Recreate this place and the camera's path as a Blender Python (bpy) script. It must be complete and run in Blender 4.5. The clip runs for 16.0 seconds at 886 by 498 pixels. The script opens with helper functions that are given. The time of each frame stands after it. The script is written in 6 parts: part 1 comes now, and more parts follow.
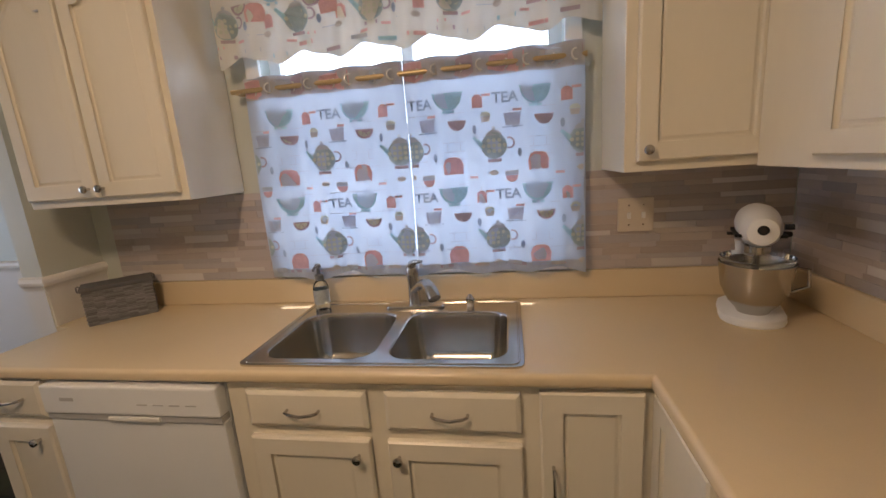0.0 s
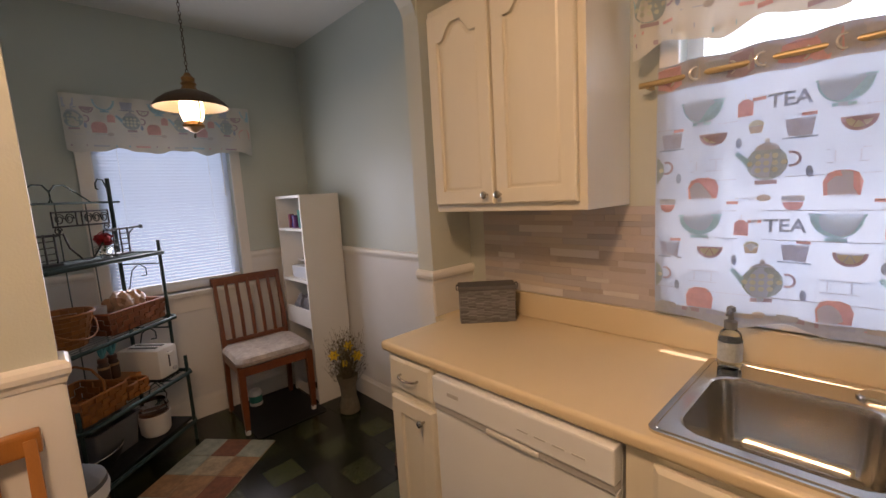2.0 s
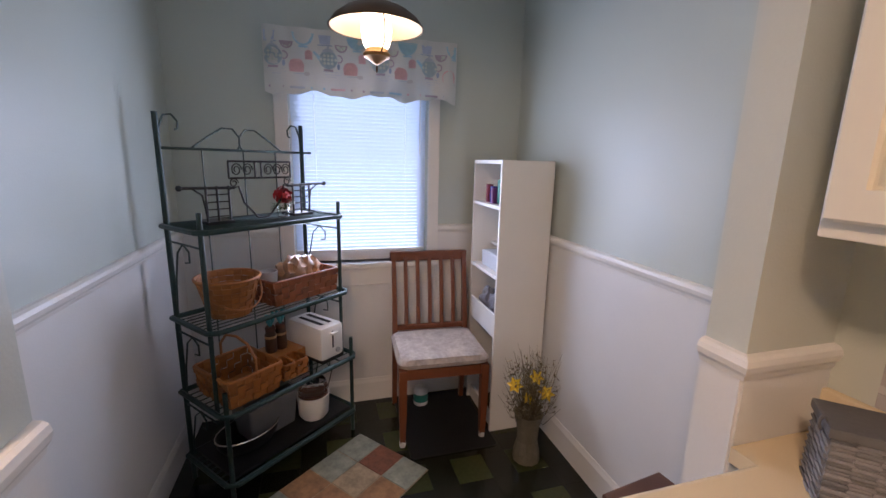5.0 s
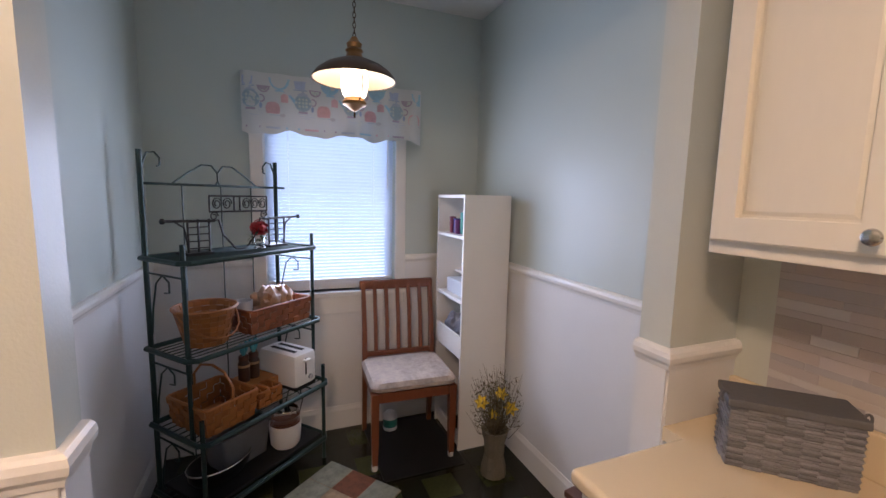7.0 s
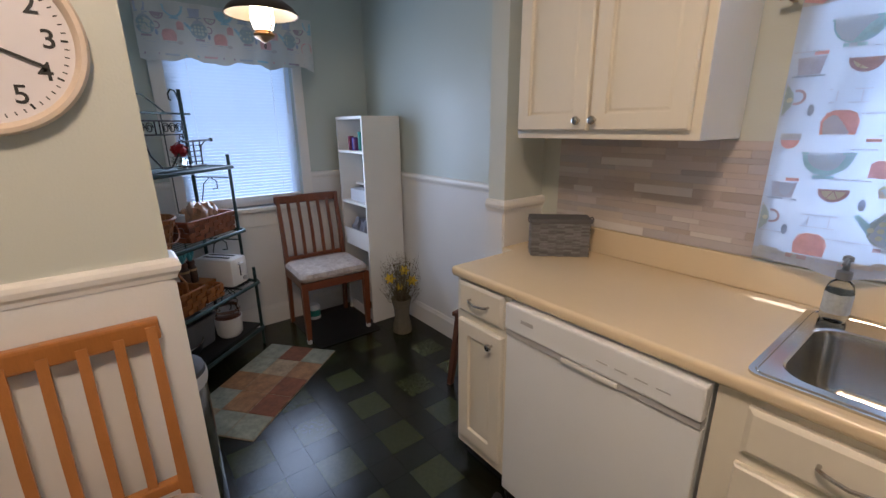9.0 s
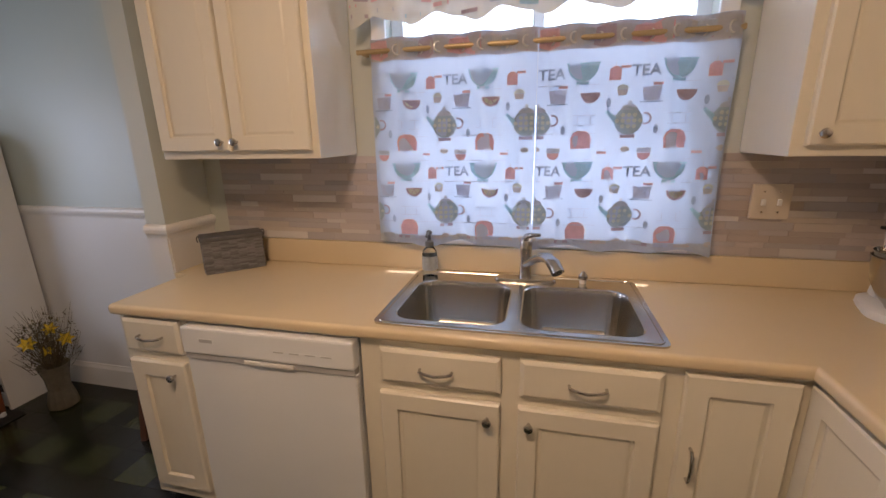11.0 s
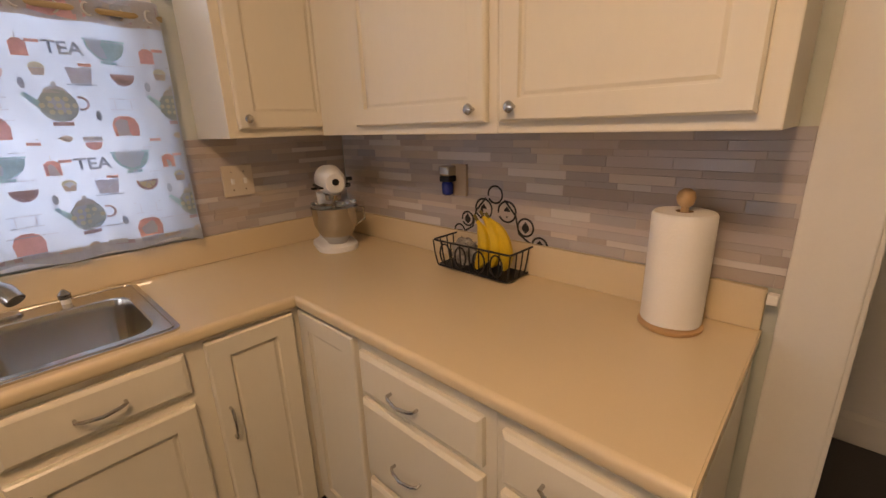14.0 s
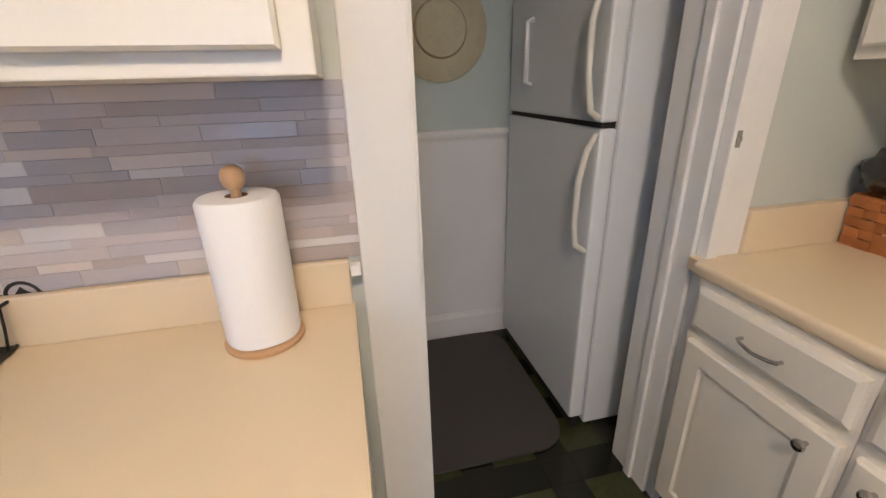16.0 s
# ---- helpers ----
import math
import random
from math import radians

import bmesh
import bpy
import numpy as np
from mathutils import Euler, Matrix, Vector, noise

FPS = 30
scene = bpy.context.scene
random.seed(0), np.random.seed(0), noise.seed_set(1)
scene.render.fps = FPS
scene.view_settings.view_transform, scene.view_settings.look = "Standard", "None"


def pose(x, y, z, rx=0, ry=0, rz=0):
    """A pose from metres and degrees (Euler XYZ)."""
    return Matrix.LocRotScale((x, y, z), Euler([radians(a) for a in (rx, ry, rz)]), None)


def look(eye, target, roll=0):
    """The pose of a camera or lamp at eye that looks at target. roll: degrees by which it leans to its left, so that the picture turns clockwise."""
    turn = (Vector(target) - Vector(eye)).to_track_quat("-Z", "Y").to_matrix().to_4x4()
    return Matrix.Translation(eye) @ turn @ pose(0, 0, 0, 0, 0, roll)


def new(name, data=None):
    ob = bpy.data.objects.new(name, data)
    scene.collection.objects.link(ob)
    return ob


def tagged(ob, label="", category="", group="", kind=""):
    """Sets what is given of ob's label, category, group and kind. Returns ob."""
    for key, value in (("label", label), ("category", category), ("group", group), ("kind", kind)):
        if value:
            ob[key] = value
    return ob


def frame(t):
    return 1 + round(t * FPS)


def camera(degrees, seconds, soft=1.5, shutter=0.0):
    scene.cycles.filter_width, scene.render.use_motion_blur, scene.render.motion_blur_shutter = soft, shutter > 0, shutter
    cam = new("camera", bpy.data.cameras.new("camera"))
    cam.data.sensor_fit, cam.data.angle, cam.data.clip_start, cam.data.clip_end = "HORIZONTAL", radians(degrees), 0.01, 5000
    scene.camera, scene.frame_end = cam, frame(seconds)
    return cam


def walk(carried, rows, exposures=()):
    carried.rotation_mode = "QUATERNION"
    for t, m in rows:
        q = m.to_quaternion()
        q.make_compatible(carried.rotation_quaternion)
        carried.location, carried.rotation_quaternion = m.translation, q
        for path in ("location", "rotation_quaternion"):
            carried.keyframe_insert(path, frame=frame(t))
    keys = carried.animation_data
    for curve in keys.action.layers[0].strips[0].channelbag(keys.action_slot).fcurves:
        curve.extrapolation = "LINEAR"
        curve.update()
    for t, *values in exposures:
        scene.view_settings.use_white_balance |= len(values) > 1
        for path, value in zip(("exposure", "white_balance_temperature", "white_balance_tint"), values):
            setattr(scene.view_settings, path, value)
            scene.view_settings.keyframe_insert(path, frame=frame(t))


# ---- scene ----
cam = camera(93.4, 16.0)
PATH = [
    (0, (0.294, 0.221, 1.452), (-0.039, 2.149, 1.036), -4.3),
    (0.5, (0.224, 0.221, 1.435), (-0.531, 2.027, 1.025), -4.0),
    (1, (0.153, 0.238, 1.439), (-0.908, 1.894, 1.075), -4.3),
    (1.5, (-0.025, 0.268, 1.452), (-1.256, 1.816, 1.154), -4.0),
    (2, (-0.176, 0.322, 1.456), (-1.619, 1.682, 1.194), -3.3),
    (2.5, (-0.299, 0.403, 1.469), (-1.948, 1.509, 1.228), -1.3),
    (3, (-0.367, 0.502, 1.475), (-2.124, 1.417, 1.202), 0.6),
    (3.5, (-0.466, 0.573, 1.463), (-2.253, 1.414, 1.145), 0.9),
    (4, (-0.67, 0.606, 1.473), (-2.451, 1.454, 1.141), 0.1),
    (4.5, (-0.852, 0.649, 1.459), (-2.639, 1.395, 0.958), 0.6),
    (5, (-0.958, 0.719, 1.488), (-2.838, 1.268, 1.081), 1.3),
    (5.2, (-0.976, 0.733, 1.505), (-2.886, 1.264, 1.242), 1.1),
    (7.5, (-0.69, 0.552, 1.473), (-2.506, 1.34, 1.187), 1.7),
    (8, (-0.53, 0.49, 1.441), (-2.325, 1.289, 1.07), 1.8),
    (8.5, (-0.358, 0.394, 1.43), (-2.084, 1.277, 0.936), 1.2),
    (9, (-0.289, 0.226, 1.426), (-1.804, 1.405, 0.866), -0.6),
    (9.5, (-0.221, 0.11, 1.443), (-1.422, 1.584, 0.822), -1.3),
    (10, (-0.086, 0.152, 1.451), (-0.986, 1.84, 0.866), -0.9),
    (12.5, (-0.02, 0.155, 1.429), (0.389, 2.045, 0.915), -1.5),
    (13, (-0.011, 0.113, 1.402), (0.843, 1.838, 0.857), -1.2),
    (13.5, (0.052, 0.062, 1.406), (1.234, 1.574, 0.841), -1.4),
    (14, (0.06, 0.043, 1.401), (1.453, 1.36, 0.831), -1.8),
    (14.5, (0.129, 0.069, 1.379), (1.68, 1.167, 0.756), -1.5),
    (15, (0.303, 0.105, 1.357), (2.035, 0.864, 0.708), -1.0),
    (15.5, (0.399, 0.102, 1.359), (2.259, 0.287, 0.648), -1.1),
    (16, (0.364, 0.096, 1.362), (2.178, -0.315, 0.627), -1.6),
]
EXPOSURES = [   # seconds, stops, kelvin, tint
    (0.0, -0.27, 6350, 21), (1.0, -0.25, 6700, 23), (1.5, -0.18, 7200, 28), (2.0, -0.12, 7400, 30), (2.5, -0.05, 7450, 30), (3.0, 0.06, 7200, 29), (3.5, 0.18, 6700, 29), (4.5, 0.42, 6050, 29), (5.0, 0.48, 6100, 31),
    (7.5, 0.43, 5900, 28), (8.0, 0.36, 5650, 26), (8.5, 0.26, 5350, 24), (9.0, 0.06, 5550, 20), (10.0, -0.10, 6250, 27), (12.5, -0.20, 6550, 25), (13.5, -0.26, 7400, 28), (14.5, 0.10, 7000, 23), (15.0, 0.42, 6150, 16), (16.0, 0.82, 5100, 17),
]
walk(cam, [(t, look(eye, target, roll)) for t, eye, target, roll in PATH], EXPOSURES)

# ---- world and large lights ----
world = bpy.data.worlds.new("world")
scene.world = world
world.use_nodes = True
wn = world.node_tree
sky = wn.nodes.new("ShaderNodeTexSky")
sky.sky_type, sky.sun_disc = "NISHITA", False
sky.sun_elevation, sky.sun_rotation = radians(71), radians(26)
wn.links.new(sky.outputs[0], wn.nodes["Background"].inputs[0])
wn.nodes["Background"].inputs[1].default_value = 0.12


def lamp(name, kind, m, energy, colour, size=0.1, size_y=None, angle=0.01):
    d = bpy.data.lights.new(name, kind)
    d.energy, d.color = energy, colour
    if kind == "AREA":
        d.size = size
        if size_y:
            d.shape, d.size_y = "RECTANGLE", size_y
    elif kind == "SUN":
        d.angle = angle
    else:
        d.shadow_soft_size = size
    o = new(name, d)
    o.matrix_world = m
    return o


lamp("sun", "SUN", look((0.55, 3.31, 6.4), (-0.2, 1.8, 1.4)), 5.0, (1.0, 0.93, 0.82), angle=0.01)
lamp("kitchen_window_daylight", "AREA", look((-0.07, 1.93, 1.58), (-0.07, 0.0, 1.45)), 5.5, (0.60, 0.80, 1.0), 1.05, 1.0)
lamp("nook_window_daylight", "AREA", look((-3.315, 0.96, 1.35), (0, 0.96, 1.2)), 10.5, (0.74, 0.87, 1.0), 0.76, 0.85)
lamp("kitchen_ceiling_bulb", "POINT", pose(-0.42, 0.10, 2.40), 14, (1.0, 0.73, 0.44), 0.09)
lamp("kitchen_ceiling_bowl", "AREA", pose(-0.42, 0.10, 2.50), 19, (1.0, 0.73, 0.44), 0.28)
lamp("pendant_bulb", "POINT", pose(-2.60, 0.93, 1.93), 5, (1.0, 0.78, 0.5), 0.035)

# ---- materials ----


def srgb(r, g, b):
    return tuple(((c / 255 + 0.055) / 1.055) ** 2.4 if c > 10 else c / 255 / 12.92 for c in (r, g, b))


def mat(name, col, rough=0.5, metal=0.0, var=0.06, scale=6.0, fine=120.0, bump=0.05, island=0.0, trans=0.0, emit=0.0, ecol=None, stretch=(1, 1, 1), coat=0.0, rnd=0.0):
    m = bpy.data.materials.new(name)
    m.use_nodes = True
    n, l = m.node_tree.nodes, m.node_tree.links
    b = n["Principled BSDF"]
    b.inputs["Roughness"].default_value, b.inputs["Metallic"].default_value = rough, metal
    b.inputs["Coat Weight"].default_value = coat
    tc, mp = n.new("ShaderNodeTexCoord"), n.new("ShaderNodeMapping")
    mp.inputs["Scale"].default_value = stretch
    l.new(tc.outputs["Object"], mp.inputs[0])
    big, small = n.new("ShaderNodeTexNoise"), n.new("ShaderNodeTexNoise")
    for t, s, d in ((big, scale, 3), (small, fine, 2)):
        t.inputs["Scale"].default_value, t.inputs["Detail"].default_value = s, d
        l.new(mp.outputs[0], t.inputs[0])
    mix = n.new("ShaderNodeMix")
    mix.data_type = "RGBA"
    mix.inputs[6].default_value = (*[max(0, c * (1 - var * 1.6)) for c in col], 1)
    mix.inputs[7].default_value = (*[min(1, c * (1 + var * 1.6)) for c in col], 1)
    add = n.new("ShaderNodeMath")
    add.operation = "MULTIPLY_ADD"
    add.inputs[1].default_value = 0.35
    l.new(small.outputs[0], add.inputs[0])
    sub = n.new("ShaderNodeMath")
    sub.operation = "MULTIPLY"
    sub.inputs[1].default_value = 0.65
    l.new(big.outputs[0], sub.inputs[0])
    l.new(sub.outputs[0], add.inputs[2])
    l.new(add.outputs[0], mix.inputs[0])
    out = mix.outputs[2]
    if rnd or island:
        hsv = n.new("ShaderNodeHueSaturation")
        src = n.new("ShaderNodeObjectInfo").outputs["Random"] if rnd else n.new("ShaderNodeNewGeometry").outputs["Random Per Island"]
        mr = n.new("ShaderNodeMapRange")
        mr.inputs[3].default_value, mr.inputs[4].default_value = 1 - (rnd or island), 1 + (rnd or island)
        l.new(src, mr.inputs[0])
        l.new(mr.outputs[0], hsv.inputs["Value"])
        l.new(out, hsv.inputs["Color"])
        out = hsv.outputs[0]
    l.new(out, b.inputs["Base Color"])
    rr = n.new("ShaderNodeMapRange")
    rr.inputs[3].default_value, rr.inputs[4].default_value = rough * 0.85, min(1, rough * 1.15)
    l.new(big.outputs[0], rr.inputs[0])
    l.new(rr.outputs[0], b.inputs["Roughness"])
    if bump:
        bp = n.new("ShaderNodeBump")
        bp.inputs["Strength"].default_value, bp.inputs["Distance"].default_value = bump, 0.004
        l.new(small.outputs[0], bp.inputs["Height"])
        l.new(bp.outputs[0], b.inputs["Normal"])
    if trans:
        tr, ms = n.new("ShaderNodeBsdfTranslucent"), n.new("ShaderNodeMixShader")
        l.new(out, tr.inputs[0])
        ms.inputs[0].default_value = trans
        l.new(b.outputs[0], ms.inputs[1])
        l.new(tr.outputs[0], ms.inputs[2])
        l.new(ms.outputs[0], n["Material Output"].inputs[0])
    if emit:
        b.inputs["Emission Color"].default_value = (*(ecol or col), 1)
        b.inputs["Emission Strength"].default_value = emit
    return m


def glassy(name, col, rough=0.02, ior=1.45):
    m = bpy.data.materials.new(name)
    m.use_nodes = True
    b = m.node_tree.nodes["Principled BSDF"]
    b.inputs["Base Color"].default_value = (*col, 1)
    b.inputs["Roughness"].default_value, b.inputs["IOR"].default_value = rough, ior
    b.inputs["Transmission Weight"].default_value = 1.0
    return m


M_SAGE = mat("sage_paint", (0.50, 0.555, 0.515), 0.42, var=0.03, scale=2.5, bump=0.12, fine=160)
# the same sage paint, its colour lightened to imitate the brighter-lit kitchen walls
M_SAGE_LIT = mat("sage_paint_lit", (0.555, 0.58, 0.525), 0.42, var=0.03, scale=2.5, bump=0.12, fine=160)
M_WHITE = mat("white_trim_paint", (0.78, 0.76, 0.72), 0.38, var=0.03, bump=0.05)
M_WAINS = mat("wainscot_paint", (0.74, 0.73, 0.71), 0.45, var=0.03, bump=0.06)
M_CEIL = mat("ceiling_paint", (0.74, 0.73, 0.69), 0.8, var=0.03, bump=0.2, fine=90)
M_CAB = mat("cream_cabinet_paint", (0.76, 0.71, 0.60), 0.33, var=0.03, scale=4, bump=0.05, fine=70, stretch=(1, 1, 0.3))
M_COUNTER = mat("beige_laminate", (0.70, 0.575, 0.385), 0.25, var=0.05, scale=3, fine=420, bump=0.02)
M_STEEL = mat("brushed_steel", (0.56, 0.53, 0.48), 0.19, 1.0, var=0.02, fine=300, bump=0.015, stretch=(1, 14, 14))
M_NICKEL = mat("brushed_nickel", (0.52, 0.50, 0.47), 0.24, 1.0, var=0.05, bump=0.0)
M_APPL = mat("white_appliance_enamel", (0.79, 0.81, 0.83), 0.3, var=0.02, bump=0.02)
M_APPL_G = mat("grey_appliance_strip", (0.48, 0.48, 0.49), 0.35, var=0.03, bump=0.0)
M_BLACK = mat("black_iron", (0.018, 0.018, 0.018), 0.45, 0.4, var=0.2, bump=0.1)
M_GREENMETAL = mat("dark_green_metal", (0.02, 0.045, 0.04), 0.38, 0.3, var=0.2, bump=0.08)
M_WOOD = mat("reddish_wood", (0.18, 0.052, 0.018), 0.35, var=0.22, scale=5, fine=60, bump=0.06, stretch=(6, 6, 0.8), coat=0.2)
M_OAK = mat("golden_oak", (0.36, 0.14, 0.03), 0.36, var=0.2, scale=5, fine=70, bump=0.07, stretch=(6, 6, 0.8), coat=0.2)
M_PALEWOOD = mat("pale_wood", (0.50, 0.31, 0.15), 0.45, var=0.15, scale=8, stretch=(1, 1, 5))
M_BASKETWOOD = mat("honey_basket_splint", (0.36, 0.13, 0.03), 0.45, var=0.25, scale=14, island=0.22, bump=0.15)
M_GREYWEAVE = mat("grey_woven_fibre", (0.19, 0.185, 0.19), 0.7, var=0.25, scale=25, island=0.3, bump=0.3)
M_GREYFAB = mat("dark_grey_lid", (0.11, 0.108, 0.11), 0.75, var=0.15, bump=0.3)
# near-black colour that stands in for shade in recesses, slots and gaps
M_DARK = mat("recess_shade_black", (0.02, 0.017, 0.015), 0.8, var=0.2)
M_BRASS = mat("aged_brass", (0.30, 0.16, 0.06), 0.35, 0.9, var=0.2, bump=0.05)
M_ROD = mat("pale_brass_rod", (0.55, 0.42, 0.24), 0.35, 0.6, var=0.08, bump=0.02)
M_GROMMET = mat("bright_grommet_metal", (0.80, 0.79, 0.76), 0.3, 0.7, var=0.02, bump=0.0)
M_BRONZE = mat("bronze_shade", (0.09, 0.055, 0.03), 0.38, 0.8, var=0.2, bump=0.05)
M_SHADEIN = mat("cream_shade_lining", (0.80, 0.68, 0.48), 0.5, var=0.04)
M_GLOBE = mat("lit_opal_glass", (0.95, 0.9, 0.8), 0.3, emit=6.0, ecol=(1.0, 0.80, 0.52), bump=0.0)
M_CEILGLOBE = mat("lit_ceiling_glass", (0.95, 0.9, 0.8), 0.3, emit=4.0, ecol=(1.0, 0.75, 0.46), bump=0.0)
M_GLASS = glassy("window_glass", (1, 1, 1), 0.0, 1.05)
M_CLEAR = glassy("clear_glass", (0.93, 0.96, 0.95), 0.03)
# white slats, with the window's blue daylight tinted into their colour
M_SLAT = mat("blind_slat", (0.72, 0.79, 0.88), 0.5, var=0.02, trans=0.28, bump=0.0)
# white cotton; the blue of the daylight behind it is put into its colour
M_CURTAIN = mat("cotton_blued_by_daylight", (0.50, 0.60, 0.75), 0.85, var=0.03, fine=500, bump=0.15, trans=0.31)
M_VALANCE = mat("white_valance_cotton", (0.66, 0.67, 0.65), 0.85, var=0.03, fine=500, bump=0.15, trans=0.12)
M_PAPER = mat("white_paper_towel", (0.82, 0.80, 0.77), 0.9, var=0.03, fine=150, bump=0.12)
M_BANANA = mat("banana_skin", (0.66, 0.45, 0.02), 0.45, var=0.18, scale=22, bump=0.05)
M_BANTIP = mat("banana_stem", (0.16, 0.12, 0.03), 0.6, var=0.2)
M_CHROMEBOWL = mat("polished_bowl_steel", (0.48, 0.46, 0.43), 0.2, 1.0, var=0.03, bump=0.0)
M_PLASTIC_W = mat("white_plastic", (0.76, 0.75, 0.72), 0.3, var=0.02, bump=0.0)
M_BLUE = mat("blue_plastic", (0.01, 0.02, 0.20), 0.25, var=0.1, bump=0.0)
M_GREYMAT = mat("grey_floor_mat", (0.055, 0.05, 0.045), 0.7, var=0.12, bump=0.3)
M_STRAW = mat("straw_weave", (0.52, 0.47, 0.30), 0.7, var=0.15, scale=20, bump=0.4)
M_BROWNBOARD = mat("brown_painted_wood", (0.10, 0.04, 0.022), 0.4, var=0.2, bump=0.1)
M_BACKDROP_W = mat("blue_daylight_distance", (0.6, 0.7, 0.85), 0.9, emit=2.8, ecol=(0.62, 0.80, 1.0), bump=0.0)
M_BACKDROP = mat("bright_daylight_distance", (0.8, 0.85, 0.9), 0.9, emit=2.4, ecol=(0.72, 0.87, 1.0), bump=0.0)
M_RED = mat("red_petals", (0.42, 0.012, 0.015), 0.6, var=0.25, scale=60)
M_YELLOW = mat("yellow_petals", (0.72, 0.48, 0.02), 0.6, var=0.15, scale=60)
M_STEM = mat("dry_stems", (0.10, 0.075, 0.03), 0.7, var=0.3, island=0.4)
M_PURPLE = mat("purple_plastic", (0.10, 0.012, 0.10), 0.35, var=0.2)
M_TEAL = mat("teal_plastic", (0.02, 0.20, 0.16), 0.35, var=0.2)
M_AQUA = mat("aqua_cloth", (0.10, 0.42, 0.48), 0.7, var=0.2)
M_BREAD = mat("bread_in_bag", (0.36, 0.19, 0.10), 0.3, var=0.45, scale=20, coat=0.5)
M_JARFILL = mat("dark_jar_contents", (0.06, 0.025, 0.012), 0.4, var=0.3)
M_CUSHION = mat("printed_seat_cloth", (0.40, 0.33, 0.28), 0.85, var=0.5, scale=16, fine=60, bump=0.3)
M_FACE = mat("clock_face_white", (0.72, 0.69, 0.72), 0.35, var=0.015, bump=0.0)
M_INK = mat("black_print", (0.02, 0.02, 0.02), 0.6, bump=0.0)
M_GROUT = mat("backsplash_grout", (0.50, 0.46, 0.44), 0.75, var=0.08, bump=0.2)
M_FLOORBASE = mat("floor_joint", (0.012, 0.012, 0.007), 0.4, var=0.2)

# ---- mesh helpers ----


def part(name, bm, material, parent=None, label="", smooth=False):
    me = bpy.data.meshes.new(name)
    bmesh.ops.recalc_face_normals(bm, faces=bm.faces)
    bm.to_mesh(me)
    bm.free()
    if smooth:
        me.polygons.foreach_set("use_smooth", [True] * len(me.polygons))
        me.set_sharp_from_angle(angle=radians(40))
    me.materials.append(material)
    o = new(name, me)
    if parent:
        o.parent = parent
    if label:
        o["label"] = label
    return o


def thing(name, m, label, category, group=""):
    e = new(name)
    e.empty_display_size = 0.05
    e.matrix_world = m
    return tagged(e, label, category, group)


def box(bm, x0, y0, z0, x1, y1, z1, bev=0.0, m=None):
    g = bmesh.ops.create_cube(bm, size=1.0)
    vs = g["verts"]
    c, s = ((x0 + x1) / 2, (y0 + y1) / 2, (z0 + z1) / 2), (abs(x1 - x0), abs(y1 - y0), abs(z1 - z0))
    mm = Matrix.Translation(c) @ Matrix.Diagonal((*s, 1))
    bmesh.ops.transform(bm, matrix=mm, verts=vs)
    if bev:
        es = list({e for v in vs for e in v.link_edges})
        r = bmesh.ops.bevel(bm, geom=es, offset=bev, segments=2, affect="EDGES", profile=0.6)
        vs = list({v for f in r["faces"] for v in f.verts} | {v for v in vs if v.is_valid})
    if m is not None:
        bmesh.ops.transform(bm, matrix=m, verts=vs)
    return vs


def B(*boxes, bev=0.0):
    bm = bmesh.new()
    for b in boxes:
        box(bm, *b[:6], bev=b[6] if len(b) > 6 else bev)
    return bm


def rings(bm, loops, close=True, cap0=False, cap1=False):
    """Join loops of points, each with as many points, by faces."""
    vl = [[bm.verts.new(p) for p in lp] for lp in loops]
    for a, b in zip(vl, vl[1:]):
        n = len(a)
        for i in range(n if close else n - 1):
            bm.faces.new((a[i], a[(i + 1) % n], b[(i + 1) % n], b[i]))
    if cap0:
        bm.faces.new(vl[0])
    if cap1:
        bm.faces.new(vl[-1])
    return vl


def lathe(bm, prof, n=24, c=(0, 0, 0), cap0=True, cap1=True, m=None):
    loops = [[Vector(c) + Vector((r * math.cos(2 * math.pi * i / n), r * math.sin(2 * math.pi * i / n), z)) for i in range(n)] for r, z in prof]
    if m is not None:
        loops = [[m @ p for p in lp] for lp in loops]
    rings(bm, loops, True, cap0, cap1)
    return bm


def tube(bm, pts, r, n=8, cap=True, radii=None):
    pts = [Vector(p) for p in pts]
    loops, side = [], None
    for i, p in enumerate(pts):
        d = (pts[min(i + 1, len(pts) - 1)] - pts[max(i - 1, 0)]).normalized()
        if side is None:
            side = d.cross((0, 0, 1) if abs(d.z) < 0.9 else (1, 0, 0)).normalized()
        side = (side - d * side.dot(d)).normalized()
        up = d.cross(side)
        rr = radii[i] if radii else r
        loops.append([p + (side * math.cos(2 * math.pi * k / n) + up * math.sin(2 * math.pi * k / n)) * rr for k in range(n)])
    rings(bm, loops, True, cap, cap)
    return bm


def arc(c, r, a0, a1, n, ax, ay):
    c, ax, ay = Vector(c), Vector(ax), Vector(ay)
    return [c + (ax * math.cos(radians(a0 + (a1 - a0) * i / n)) + ay * math.sin(radians(a0 + (a1 - a0) * i / n))) * r for i in range(n + 1)]


def rrect(x0, y0, x1, y1, r, z, n=5):
    pts = []
    for cx, cy, a in ((x1 - r, y1 - r, 0), (x0 + r, y1 - r, 90), (x0 + r, y0 + r, 180), (x1 - r, y0 + r, 270)):
        pts += [(cx + r * math.cos(radians(a + 90 * i / n)), cy + r * math.sin(radians(a + 90 * i / n)), z) for i in range(n + 1)]
    return pts


